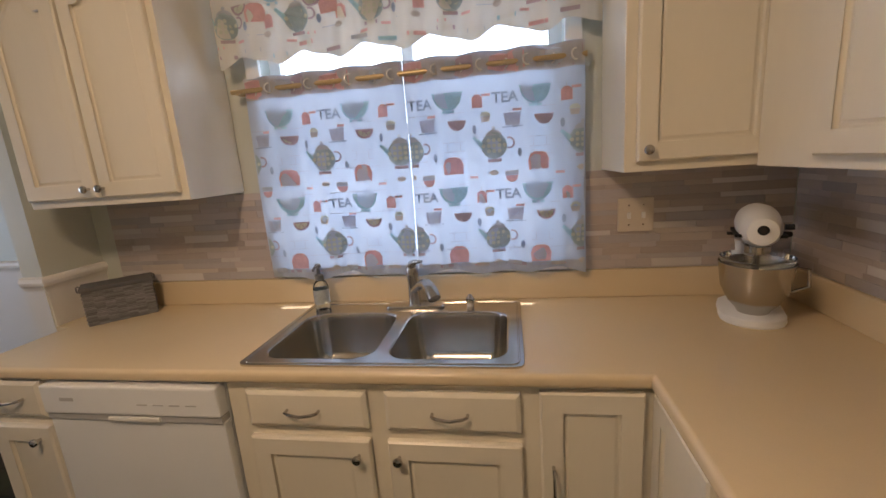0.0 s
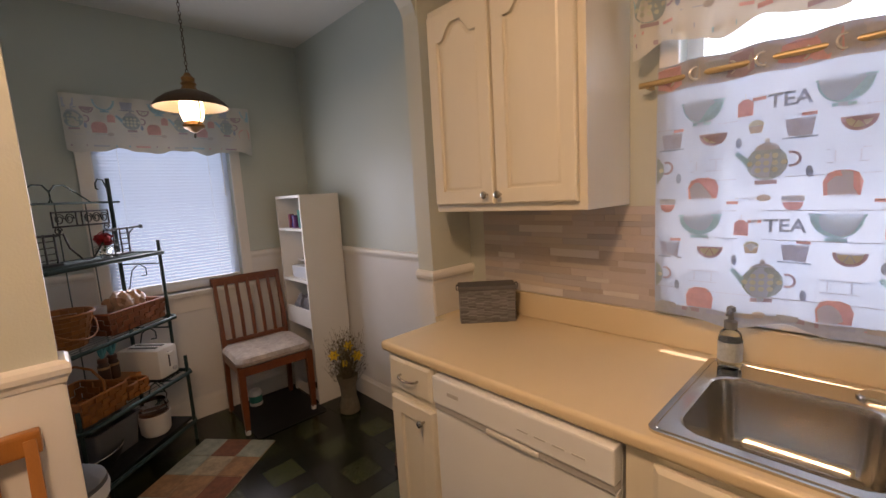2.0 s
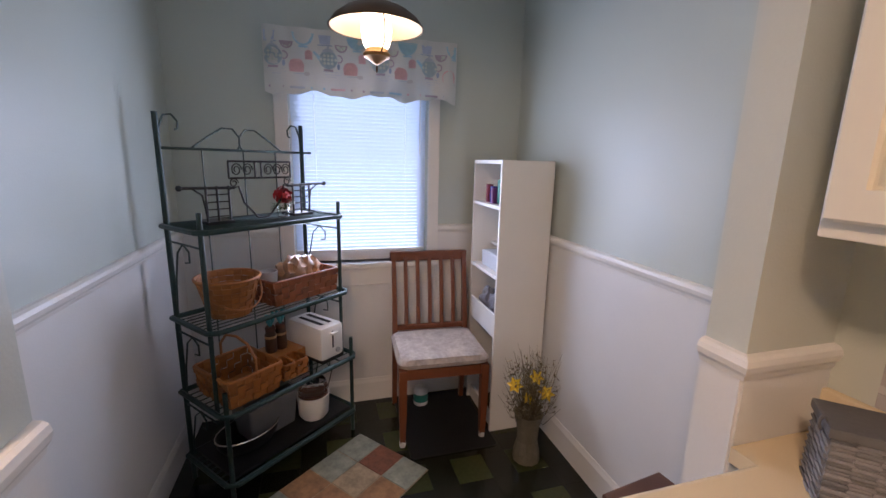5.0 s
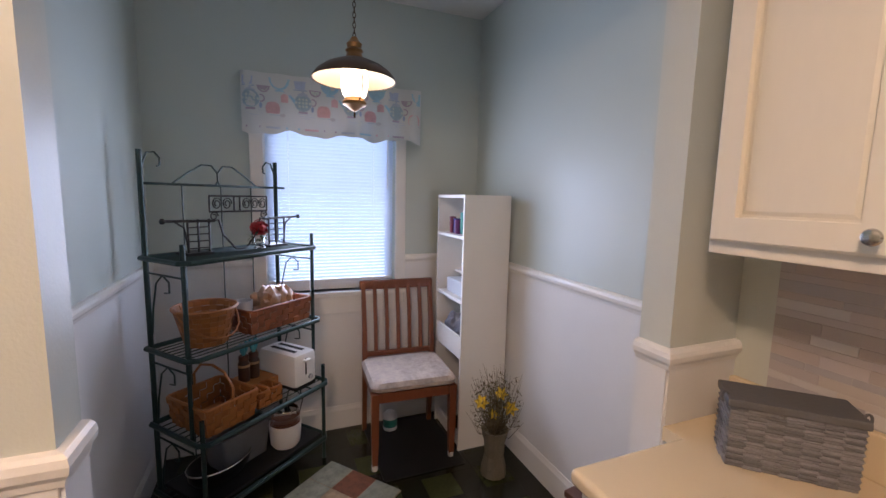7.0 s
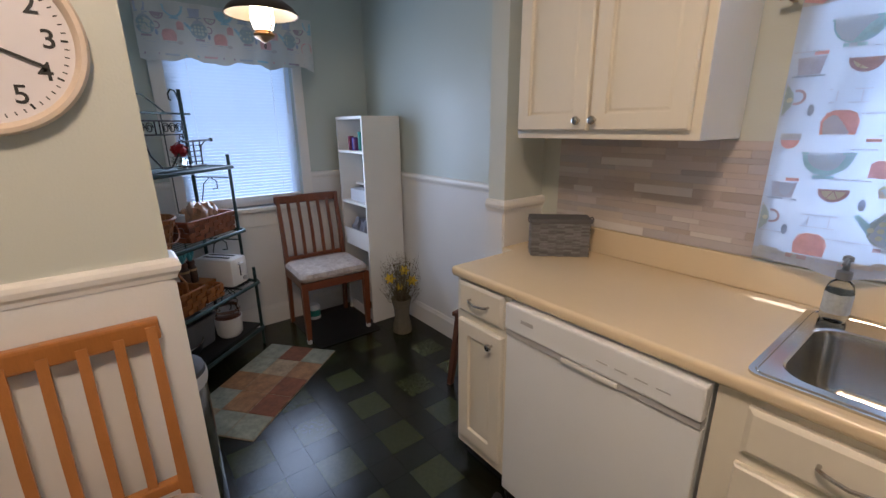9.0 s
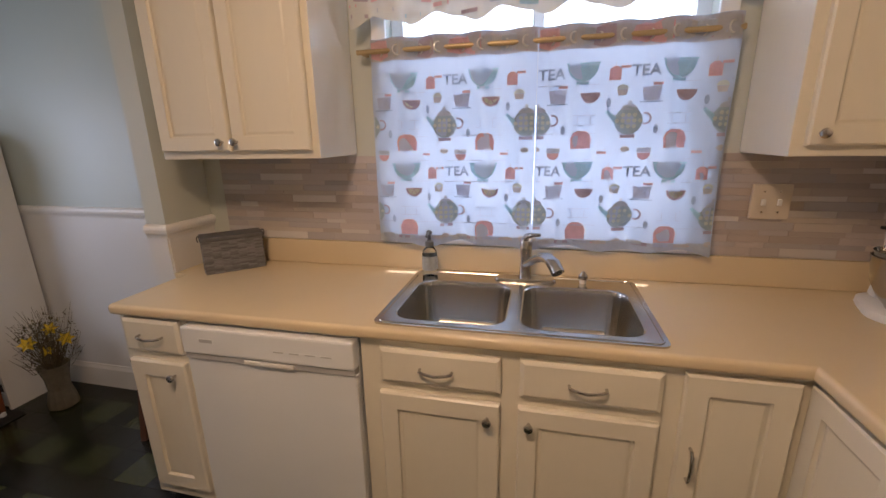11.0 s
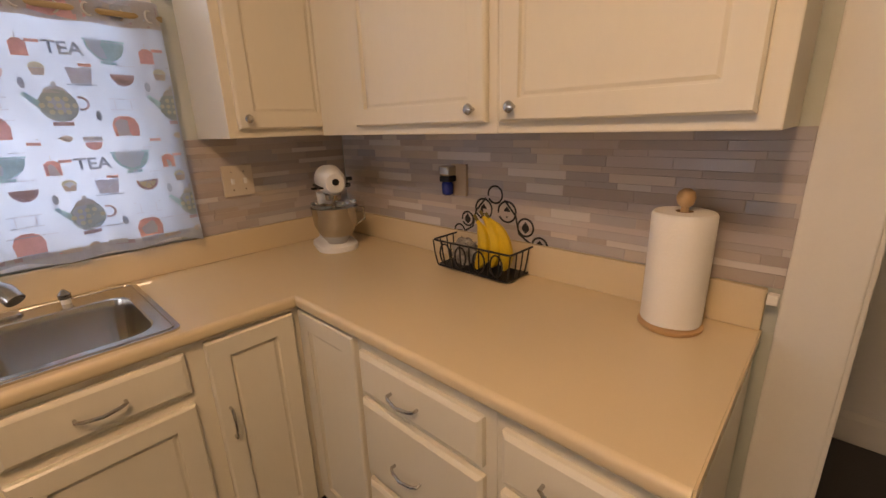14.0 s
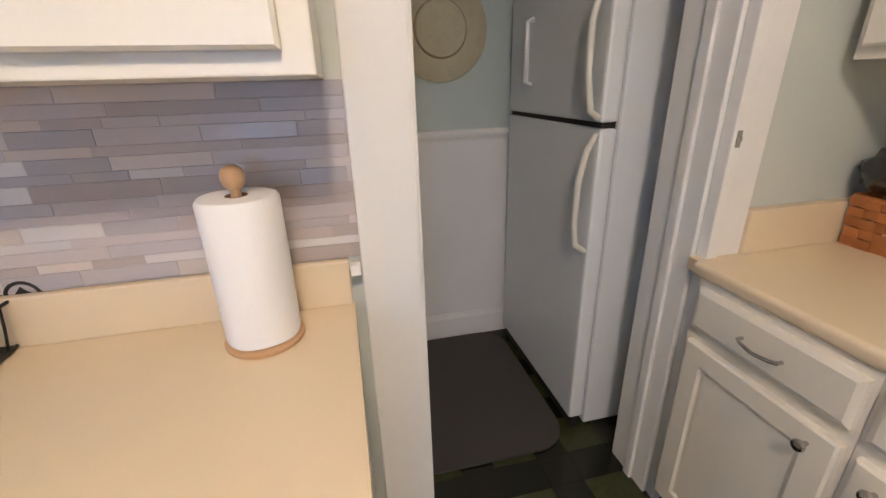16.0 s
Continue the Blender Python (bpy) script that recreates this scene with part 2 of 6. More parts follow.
def plate(bm, outer, holes, thick):
    """A flat plate with holes, thickened downwards; outlines are lists of points in one level."""
    edges = []
    for lp in (outer, *holes):
        vs = [bm.verts.new(p) for p in lp]
        edges += [bm.edges.new((vs[i], vs[(i + 1) % len(vs)])) for i in range(len(vs))]
    r = bmesh.ops.triangle_fill(bm, edges=edges, use_beauty=True, use_dissolve=False)
    faces = [g for g in r["geom"] if isinstance(g, bmesh.types.BMFace)]
    e = bmesh.ops.extrude_face_region(bm, geom=faces)
    bmesh.ops.translate(bm, vec=(0, 0, -thick), verts=[g for g in e["geom"] if isinstance(g, bmesh.types.BMVert)])
    return bm


def structure(name, bm, material, label, category, smooth=False):
    return tagged(part(name, bm, material, smooth=smooth), label, category, kind="structure")


# ---- large structure ----
WY, WX = 1.80, 1.24          # sink wall and right wall
NX, NR, NL = -3.40, 1.90, 0.0   # nook: window wall, wall behind the bookcase, wall behind the rack
CEIL = 2.64
SY = -1.42                   # wall behind the second counter

structure("floor", B((-3.55, -1.6, -0.12, 2.55, 2.05, -0.003)), M_FLOORBASE, "dark green and brown patterned vinyl floor", "floor")
structure("ceiling", B((-3.55, -1.6, CEIL, 2.55, 2.05, CEIL + 0.1)), M_CEIL, "off-white painted ceiling", "ceiling")
KW = (-0.63, 0.49, 1.03, 2.12)      # kitchen window opening
wall_sink = structure("wall_north", B((-1.548, WY, 0, KW[0], 1.95, CEIL), (KW[1], WY, 0, 1.41, 1.95, CEIL), (KW[0], WY, 0, KW[1], 1.95, KW[2]), (KW[0], WY, KW[3], KW[1], 1.95, CEIL)), M_SAGE_LIT, "sage green painted wall behind the kitchen sink", "wall")
wall_right = structure("wall_east", B((WX, -0.04, 0, 1.41, WY, CEIL), (WX, SY, 0, 1.41, -0.815, CEIL), (WX, -0.815, 2.06, 1.41, -0.04, CEIL)), M_SAGE_LIT, "sage green painted wall with a doorway", "wall")
structure("wall_south", B((-1.556, SY - 0.13, 0, 2.5, SY, CEIL)), M_SAGE_LIT, "sage green painted wall", "wall")
structure("wall_alcove", B((2.38, SY, 0, 2.5, 0.35, CEIL)), M_SAGE, "blue-green wall at the back of the fridge alcove", "wall")
structure("wall_alcove_side", B((1.41, 0.22, 0, 2.38, 0.35, CEIL)), M_SAGE, "blue-green side wall of the fridge alcove", "wall")
bm = B((-1.645, 1.546, 0, -1.548, 2.0, CEIL), (-1.645, SY - 0.13, 0, -1.556, 0.302, CEIL), (-1.645, 0.302, 2.30, -1.556, 1.546, CEIL))
for y0, sgn in ((0.302, 1), (1.546, -1)):   # curved brackets in the opening's upper corners
    pts = [(y0, 2.299), (y0 + sgn * 0.12, 2.299)] + [(y0 + sgn * (0.12 - 0.12 * math.sin(radians(a))), 2.179 + 0.12 * math.cos(radians(a))) for a in range(10, 91, 16)]
    rings(bm, [[(-1.643, y, z) for y, z in pts], [(-1.558, y, z) for y, z in pts]], True, True, True)
structure("wall_clock", bm, M_SAGE_LIT, "sage green dividing wall with a wide opening to the breakfast nook", "wall")
NW = (0.565, 1.325, 0.90, 2.00)     # nook window opening
structure("wall_west", B((NX - 0.14, NL - 0.1, 0, NX, NW[0], CEIL), (NX - 0.14, NW[1], 0, NX, 2.0, CEIL), (NX - 0.14, NW[0], 0, NX, NW[1], NW[2]), (NX - 0.14, NW[0], NW[3], NX, NW[1], CEIL)), M_SAGE, "blue-green painted nook wall with a window", "wall")
structure("wall_nook_right", B((NX, NR, 0, -1.645, 2.0, CEIL)), M_SAGE, "blue-green painted nook side wall", "wall")
structure("wall_nook_left", B((NX, NL - 0.1, 0, -1.645, NL, CEIL)), M_SAGE, "blue-green painted nook side wall behind the rack", "wall")


def wainscot(name, p, q, nrm, height=1.06, rail=True, base=0.15, mitre=(0, 0)):
    """Beadboard with a chair rail and a baseboard on the wall from p to q, which faces nrm."""
    p, q, nrm = Vector((*p, 0)), Vector((*q, 0)), Vector((*nrm, 0))
    L, d = (q - p).length, (q - p).normalized()
    ends = ((0, -mitre[0]), (L, mitre[1]))      # 1: outside corner
    m = Matrix((( d.x, nrm.x, 0, p.x), (d.y, nrm.y, 0, p.y), (0, 0, 1, 0), (0, 0, 0, 1)))
    bm = bmesh.new()
    box(bm, 0, 0, base, L, 0.006, height)
    bmesh.ops.transform(bm, matrix=m, verts=bm.verts)
    structure("wainscot_" + name, bm, M_WAINS, "white painted wainscot panel", "wainscot")
    if rail:
        prof = [(0, 0), (0.009, 0.0), (0.012, 0.012), (0.019, 0.022), (0.022, 0.036), (0.019, 0.048), (0.012, 0.054), (0, 0.056)]
        bm = bmesh.new()
        rings(bm, [[(x + y * e, y, height + z) for y, z in prof] for x, e in ends], True, True, True)
        bmesh.ops.transform(bm, matrix=m, verts=bm.verts)
        structure("trim_rail_" + name, bm, M_WHITE, "white moulded chair rail", "trim")
    if base:
        prof = [(0, 0), (0.016, 0), (0.016, base - 0.03), (0.011, base - 0.012), (0.009, base), (0, base)]
        bm = bmesh.new()
        rings(bm, [[(x + y * e, y, z) for y, z in prof] for x, e in ends], True, True, True)
        bmesh.ops.transform(bm, matrix=m, verts=bm.verts)
        structure("baseboard_" + name, bm, M_WHITE, "white painted baseboard", "baseboard")


wainscot("nook_right", (-1.645, NR), (NX, NR), (0, -1))
wainscot("nook_left", (NX, NL), (-1.645, NL), (0, 1))
wainscot("west_a", (NX, NR), (NX, 1.391), (1, 0))
wainscot("west_b", (NX, 0.493), (NX, NL), (1, 0))
wainscot("west_c", (NX, 1.391), (NX, 0.493), (1, 0), height=0.80, rail=False)
wainscot("clock", (-1.556, 0.302), (-1.556, SY), (1, 0), height=1.05, mitre=(1, 0))
wainscot("clock_end", (-1.645, 0.302), (-1.556, 0.302), (0, 1), height=1.05, mitre=(0, 1))
wainscot("stub_end", (-1.548, 1.546), (-1.645, 1.546), (0, -1), height=1.06, mitre=(1, 0))
wainscot("stub_side", (-1.548, WY), (-1.548, 1.546), (1, 0), height=1.06, mitre=(0, 1))
wainscot("alcove", (2.38, 0.22), (2.38, SY), (-1, 0), height=1.10)


def casing(name, boxes, label="white painted door casing"):
    structure(name, B(*boxes, bev=0.004), M_WHITE, label, "trim")


casing("trim_doorway_north", [(1.22, -0.044, 0, 1.24, 0.085, 2.15), (1.236, -0.055, 0, 1.42, -0.04, 2.06)])
casing("trim_doorway_south", [(1.215, -0.93, 0, 1.24, -0.85, 2.15), (1.205, -0.85, 0, 1.24, -0.815, 2.15), (1.24, -0.815, 0, 1.42, -0.80, 2.06), (1.30, -0.80, 0, 1.335, -0.788, 2.06)])
casing("trim_doorway_head", [(1.22, -0.93, 2.15, 1.24, 0.085, 2.24)])
structure("trim_doorway_latch", B((1.212, -0.84, 1.20, 1.2045, -0.825, 1.24), (1.20, -0.838, 1.215, 1.2045, -0.827, 1.225)), M_NICKEL, "small metal door latch", "latch")

# kitchen window
bm = B((KW[0] - 0.057, 1.782, 1.03, KW[0], WY, 2.19), (KW[1], 1.782, 1.03, KW[1] + 0.057, WY, 2.19), (KW[0], 1.782, 2.12, KW[1], WY, 2.19), bev=0.004)
kwin = structure("window_1", bm, M_WHITE, "white framed kitchen window above the sink", "window")
part("window_sill", B((KW[0], 1.775, 1.022, KW[1], 1.90, 1.042), bev=0.004), M_WHITE, kwin)
part("window_frame", B((KW[0], 1.86, 1.042, KW[0] + 0.045, 1.90, 2.12), (KW[1] - 0.045, 1.86, 1.042, KW[1], 1.90, 2.12), (KW[0], 1.861, 1.042, KW[1], 1.899, 1.09), (KW[0], 1.861, 2.07, KW[1], 1.899, 2.12), (KW[0], 1.862, 1.56, KW[1], 1.905, 1.60), (-0.09, 1.863, 1.60, -0.05, 1.897, 2.07)), M_WHITE, kwin)
for z0, z1 in ((1.09, 1.56), (1.60, 2.07)):
    g = part("pane", B((KW[0] + 0.045, 1.878, z0, KW[1] - 0.045, 1.882, z1)), M_GLASS, kwin)
    g.visible_shadow = False

# nook window
bm = B((NX, 0.493, 0.90, NX + 0.022, NW[0], 2.08), (NX, NW[1], 0.90, NX + 0.022, 1.391, 2.08), (NX, NW[0], 2.0, NX + 0.022, NW[1], 2.08), (NX, 0.50, 0.76, NX + 0.018, 1.385, 0.865), bev=0.004)
nwin = structure("window_2", bm, M_WHITE, "white framed window with closed blinds in the nook", "window")
part("window_sill", B((NX - 0.10, 0.475, 0.868, NX + 0.05, 1.41, 0.90), bev=0.006), M_WHITE, nwin)
part("window_frame", B((NX - 0.10, NW[0], 0.90, NX - 0.06, NW[0] + 0.04, 2.0), (NX - 0.10, NW[1] - 0.04, 0.90, NX - 0.06, NW[1], 2.0), (NX - 0.099, NW[0], 0.90, NX - 0.061, NW[1], 0.95), (NX - 0.099, NW[0], 1.95, NX - 0.061, NW[1], 2.0)), M_WHITE, nwin)
g = part("pane", B((NX - 0.082, NW[0] + 0.04, 0.95, NX - 0.078, NW[1] - 0.04, 1.95)), M_GLASS, nwin)
g.visible_shadow = False

blind = thing("window_blind", pose(NX - 0.03, 0.945, 0.91), "white horizontal slat blind, closed, in the nook window", "blind")
part("headrail", B((-0.02, -0.375, 1.045, 0.02, 0.375, 1.085), bev=0.004), M_PLASTIC_W, blind)
part("bottom_rail", B((-0.013, -0.372, 0.045, 0.013, 0.372, 0.063), bev=0.004), M_PLASTIC_W, blind)
bm = bmesh.new()
rings(bm, [[(0.0115 * math.cos(radians(62)) * s, y, 0.0115 * math.sin(radians(62)) * s + 0.0018 * (1 - s * s)) for s in (-1, -0.4, 0.4, 1)] for y in (-0.372, 0.372)], False)
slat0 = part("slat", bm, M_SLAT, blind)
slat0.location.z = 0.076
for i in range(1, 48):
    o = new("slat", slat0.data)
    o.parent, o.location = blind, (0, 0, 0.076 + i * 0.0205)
bm = bmesh.new()
for y in (-0.25, 0.25):
    tube(bm, [(0.006, y, 0.05), (0.006, y, 1.05)], 0.0012, 5)
tube(bm, [(0.02, 0.335, 0.62), (0.022, 0.335, 1.05)], 0.003, 6)
part("cord", bm, M_PLASTIC_W, blind)

# daylight outside the two windows
structure("backdrop", B((-2.5, 3.6, -0.2, 2.6, 3.65, 3.1)), M_BACKDROP, "bright overexposed daylight outside the sink window", "backdrop")
structure("backdrop_west", B((-5.05, -0.9, -0.2, -5.0, 2.9, 3.1)), M_BACKDROP_W, "bright overexposed daylight outside the nook window", "backdrop")
structure("ground", B((-60, -60, -0.30, 60, 60, -0.20)), mat("grass_ground", (0.06, 0.09, 0.03), 0.9, var=0.3, scale=1.0), "grassy ground outside", "ground")

# ---- kitchen cabinets ----


def door_bm(w, h, arch=0.0, rail=0.05, t=0.02):
    """A framed cabinet front, from (0, 0) to (w, h), front at y = 0, with a recessed panel."""
    n = 14 if arch else 1
    inner, outer = [], []
    for x, z, ox, oz in ((rail, rail, 0, 0), (w - rail, rail, w, 0)):
        inner.append((x, z)), outer.append((ox, oz))
    for i in range(n + 1):
        u = 1 - 2 * i / n
        x = w / 2 + u * (w / 2 - rail)
        k = min(1, max(0, (abs(u) - 0.25) / 0.55))
        inner.append((x, h - rail - arch * k * k * (3 - 2 * k)))
        outer.append((w / 2 + u * w / 2, h))
    cx, cz = w / 2, h / 2

    def ins(lp, d, y):
        return [(x + math.copysign(d, cx - x) * min(1, abs(cx - x) / 0.03), y, z + math.copysign(d, cz - z)) for x, z in lp]
    bm = bmesh.new()
    rings(bm, [[(x, t, z) for x, z in outer], [(x, 0.005, z) for x, z in outer], ins(outer, 0.005, 0.0), ins(inner, -0.006, 0.0), ins(inner, 0.0, 0.004), ins(inner, 0.007, 0.012), ins(inner, 0.012, 0.012), ins(inner, 0.020, 0.009)], True, True, True)
    return bm


def drawer_bm(w, h, t=0.02):
    o = [(0, 0), (w, 0), (w, h), (0, h)]

    def ins(d, y):
        return [(x + (d if x < w / 2 else -d), y, z + (d if z < h / 2 else -d)) for x, z in o]
    bm = bmesh.new()
    rings(bm, [ins(0, t), ins(0, 0.007), ins(0.006, 0.003), ins(0.012, 0.0)], True, True, True)
    return bm


def place(o, x, y, z, rz=0.0):
    o.matrix_basis = pose(x, y, z, 0, 0, rz)
    return o


def knob(parent, x, z):
    bm = bmesh.new()
    lathe(bm, [(0.005, 0), (0.005, 0.012), (0.012, 0.017), (0.0140, 0.022), (0.012, 0.027), (0.005, 0.030)], 16, m=pose(x, 0, z, 90, 0, 0))
    return part("knob", bm, M_NICKEL, parent, "round brushed nickel knob", True)


def pull(parent, x, z, upright=False, L=0.096):
    pts = [(-L / 2, 0.0), (-L / 2, -0.014), (-L * 0.36, -0.021), (0, -0.027), (L * 0.36, -0.021), (L / 2, -0.014), (L / 2, 0.0)]
    bm = bmesh.new()
    tube(bm, [(x, y, z + a) if upright else (x + a, y, z - 0.004 * math.cos(a / L * math.pi)) for a, y in pts], 0.0045, 8)
    return part("handle", bm, M_NICKEL, parent, "curved brushed nickel pull", True)


def base_cabinet(m, w, fronts, label, depth=0.57, h=0.87, hollow=False):
    """fronts: rows of (kind, x, z, w, h, handle x, handle z)."""
    c = thing("base_cabinet", m, label, "cabinet", "kitchen base cabinets")
    if hollow:
        part("face_frame", B((0, 0.021, 0.10, w, 0.04, h)), M_CAB, c)
        for x in (0, w - 0.018):
            part("side_panel", B((x, 0.041, 0.10, x + 0.018, depth, h)), M_CAB, c)
        part("bottom_panel", B((0.019, 0.041, 0.10, w - 0.019, depth, 0.118)), M_CAB, c)
    else:
        part("body", B((0, 0.021, 0.10, w, depth, h), bev=0.002), M_CAB, c)
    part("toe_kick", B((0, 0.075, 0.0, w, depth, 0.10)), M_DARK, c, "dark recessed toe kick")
    for kind, x, z, fw, fh, hx, hz in fronts:
        d = part("drawer" if kind == "drawer" else "door", drawer_bm(fw, fh) if kind == "drawer" else door_bm(fw, fh), M_CAB, c)
        place(d, x, 0, z)
        if kind == "door":
            knob(d, hx - x, hz - z)
        elif hx is not None:
            pull(d, hx - x, hz - z, kind == "pull_door")
    return c


def upper_cabinet(m, w, h, doors, label, depth=0.30):
    c = thing("upper_cabinet", m, label, "cabinet", "kitchen wall cabinets")
    part("body", B((0, 0.021, 0, w, depth + 0.02, h), bev=0.003), M_CAB, c)
    for x, fw, kx in doors:
        d = part("door", door_bm(fw, h - 0.055, 0.055, 0.045), M_CAB, c)
        place(d, x, 0, 0.028)
        knob(d, kx - x, 0.032)
    return c


FY = 1.203   # front of the sink run's doors
base_cabinet(pose(-1.475, FY, 0), 0.285, [("drawer", 0.025, 0.735, 0.235, 0.125, 0.145, 0.80), ("door", 0.025, 0.155, 0.235, 0.545, 0.215, 0.655)], "narrow cream painted base cabinet with one drawer over a door")
base_cabinet(pose(-0.555, FY, 0), 1.194, [("drawer", 0.065, 0.73, 0.365, 0.115, 0.241, 0.787), ("drawer", 0.483, 0.73, 0.368, 0.118, 0.664, 0.787), ("door", 0.06, 0.13, 0.368, 0.565, 0.393, 0.648), ("door", 0.48, 0.13, 0.372, 0.565, 0.512, 0.648), ("pull_door", 0.90, 0.12, 0.255, 0.735, 0.931, 0.592)], "cream painted sink base cabinet with drawers and doors", hollow=True)
FX = 0.62
base_cabinet(pose(FX, 1.222, 0, 0, 0, -90), 0.31, [("pull_door", 0.004, 0.12, 0.295, 0.735, None, None)], "cream painted corner cabinet with a narrow panelled door", 0.59)
base_cabinet(pose(FX, 0.911, 0, 0, 0, -90), 0.455, [("drawer", 0.008, 0.70, 0.418, 0.125, 0.19, 0.755), ("drawer", 0.004, 0.42, 0.424, 0.255, 0.185, 0.53), ("drawer", 0.004, 0.12, 0.424, 0.275, 0.185, 0.26)], "cream painted base cabinet with a stack of drawers", 0.59)
base_cabinet(pose(FX, 0.455, 0, 0, 0, -90), 0.325, [("drawer", 0.02, 0.70, 0.285, 0.125, 0.165, 0.76), ("door", 0.02, 0.12, 0.285, 0.555, 0.06, 0.62)], "cream painted base cabinet at the end of the counter", 0.59)

upper_cabinet(pose(-1.437, 1.475, 1.383), 0.655, 0.767, [(0.012, 0.30, 0.285), (0.325, 0.305, 0.345)], "cream painted two-door wall cabinet with arched panels")
c = upper_cabinet(pose(0.612, 1.475, 1.378), 0.605, 0.767, [(0.03, 0.345, 0.055)], "cream painted wall cabinet in the corner by the window")
upper_cabinet(pose(0.922, 1.474, 1.376, 0, 0, -90), 0.795, 0.767, [(0.235, 0.535, 0.735)], "cream painted wall cabinet over the mixer", 0.295)
upper_cabinet(pose(0.922, 0.678, 1.376, 0, 0, -90), 0.56, 0.767, [(0.018, 0.505, 0.06)], "cream painted wall cabinet over the paper towels", 0.295)

# second counter opposite the sink
base_cabinet(pose(1.185, -0.765, 0, 0, 0, 180), 0.415, [("drawer", 0.02, 0.735, 0.385, 0.115, 0.217, 0.79), ("door", 0.02, 0.12, 0.385, 0.575, 0.355, 0.655)], "white painted base cabinet beside the doorway")
base_cabinet(pose(0.769, -0.765, 0, 0, 0, 180), 0.6, [("drawer", 0.015, 0.735, 0.57, 0.115, 0.30, 0.79), ("door", 0.015, 0.12, 0.57, 0.575, 0.06, 0.655)], "white painted base cabinet opposite the sink")
upper_cabinet(pose(1.20, -1.085, 1.39, 0, 0, 180), 0.7, 0.75, [(0.02, 0.325, 0.31), (0.355, 0.325, 0.39)], "white painted wall cabinet opposite the sink")


def nosing(bm, p, q, nrm, top, h=0.038, r=0.013):
    """A rounded laminate front edge from p to q."""
    p, q, nrm = Vector((*p, 0)), Vector((*q, 0)), Vector((*nrm, 0))
    prof = [(0, top)] + [(r * math.sin(radians(a)), top - r + r * math.cos(radians(a))) for a in range(18, 91, 18)] + [(r * math.sin(radians(a)), top - h + r + r * math.cos(radians(a))) for a in range(90, 181, 18)] + [(0, top - h)]
    rings(bm, [[e + nrm * a + Vector((0, 0, z)) for a, z in prof] for e in (p, q)], True, True, True)


TOP = 0.908
ct = thing("countertop", pose(0, 0, 0), "beige laminate worktop with rounded edge running round the corner", "countertop")
outer = [(-1.477, 1.21, TOP), (0.622, 1.21, TOP), (0.622, 0.112, TOP), (1.236, 0.112, TOP), (1.236, 1.797, TOP), (-1.54, 1.797, TOP), (-1.54, 1.538, TOP), (-1.477, 1.538, TOP)]
part("slab", plate(bmesh.new(), outer, [rrect(-0.495, 1.247, 0.291, 1.722, 0.03, TOP)], 0.036), M_COUNTER, ct)
bm = bmesh.new()
nosing(bm, (-1.477, 1.21), (0.622, 1.21), (0, -1), TOP)
nosing(bm, (0.622, 1.21), (0.622, 0.112), (-1, 0), TOP)
nosing(bm, (-1.477, 1.538), (-1.477, 1.21), (-1, 0), TOP)
for sx, sy in ((-1.477, 1.21),):
    lathe(bm, [(0.0001, 0)] + [(0.013 * math.sin(radians(a)), -0.013 + 0.013 * math.cos(radians(a))) for a in range(18, 91, 18)] + [(0.013, -0.025), (0.009, -0.035), (0.0001, -0.038)], 20, (sx, sy, TOP), False, False)
part("edge", bm, M_COUNTER, ct, smooth=True)
bm = B((-1.54, 1.777, TOP, 1.216, 1.799, 1.014), (1.216, 0.112, TOP, 1.238, 1.799, 1.014), bev=0.005)
part("upstand", bm, M_COUNTER, ct)
part("end_panel", B((0.625, 0.108, 0.872, 1.235, 0.112, 0.905)), M_COUNTER, ct)
tagged(part("end_panel_board", B((0.645, 0.114, 0.0, 1.235, 0.129, 0.868), bev=0.002), M_CAB), "cream painted panel closing the counter's end", "panel")
tagged(part("wood_block", B((1.195, 0.088, 0.985, 1.219, 0.11, 1.01), bev=0.003), M_WHITE), "small white end cap of a chair rail", "trim", kind="structure")

ct2 = thing("countertop", pose(0, 0, 0), "beige laminate worktop opposite the sink", "countertop")
part("slab", B((0.17, SY + 0.003, 0.872, 1.235, -0.788, TOP)), M_COUNTER, ct2)
bm = bmesh.new()
nosing(bm, (1.20, -0.788), (0.17, -0.788), (0, 1), TOP)
part("edge", bm, M_COUNTER, ct2, smooth=True)
part("upstand", B((1.205, -1.40, TOP, 1.2385, -0.932, 1.03), (0.17, SY + 0.002, TOP, 1.204, SY + 0.022, 1.03), bev=0.004), M_COUNTER, ct2)

# ---- dishwasher ----
dw = thing("dishwasher", pose(-1.186, 1.196, 0), "white built-in dishwasher with a control strip", "dishwasher")
part("body", B((0.004, 0.03, 0.09, 0.622, 0.57, 0.866)), M_APPL, dw)
part("door", B((0.004, 0.0, 0.085, 0.622, 0.03, 0.742), bev=0.004), M_APPL, dw)
part("control_panel", B((0.004, -0.012, 0.765, 0.622, 0.03, 0.860), bev=0.007), M_APPL, dw)
part("grip_strip", B((0.006, -0.006, 0.743, 0.620, 0.03, 0.764), bev=0.002), M_APPL_G, dw, "grey strip under the controls")
for i in range(4):
    part("marking", B((0.35 + i * 0.055, -0.0135, 0.802, 0.385 + i * 0.055, -0.0115, 0.8055)), M_APPL_G, dw, "faint grey button mark")
bm = B((0.075, -0.0135, 0.81, 0.125, -0.0115, 0.822))
part("badge", bm, M_APPL_G, dw, "small plain badge")
bm = B((0.235, -0.0135, 0.7455, 0.415, -0.0045, 0.760), bev=0.003)
part("handle", bm, M_PLASTIC_W, dw, "white recessed grip")
bm = bmesh.new()
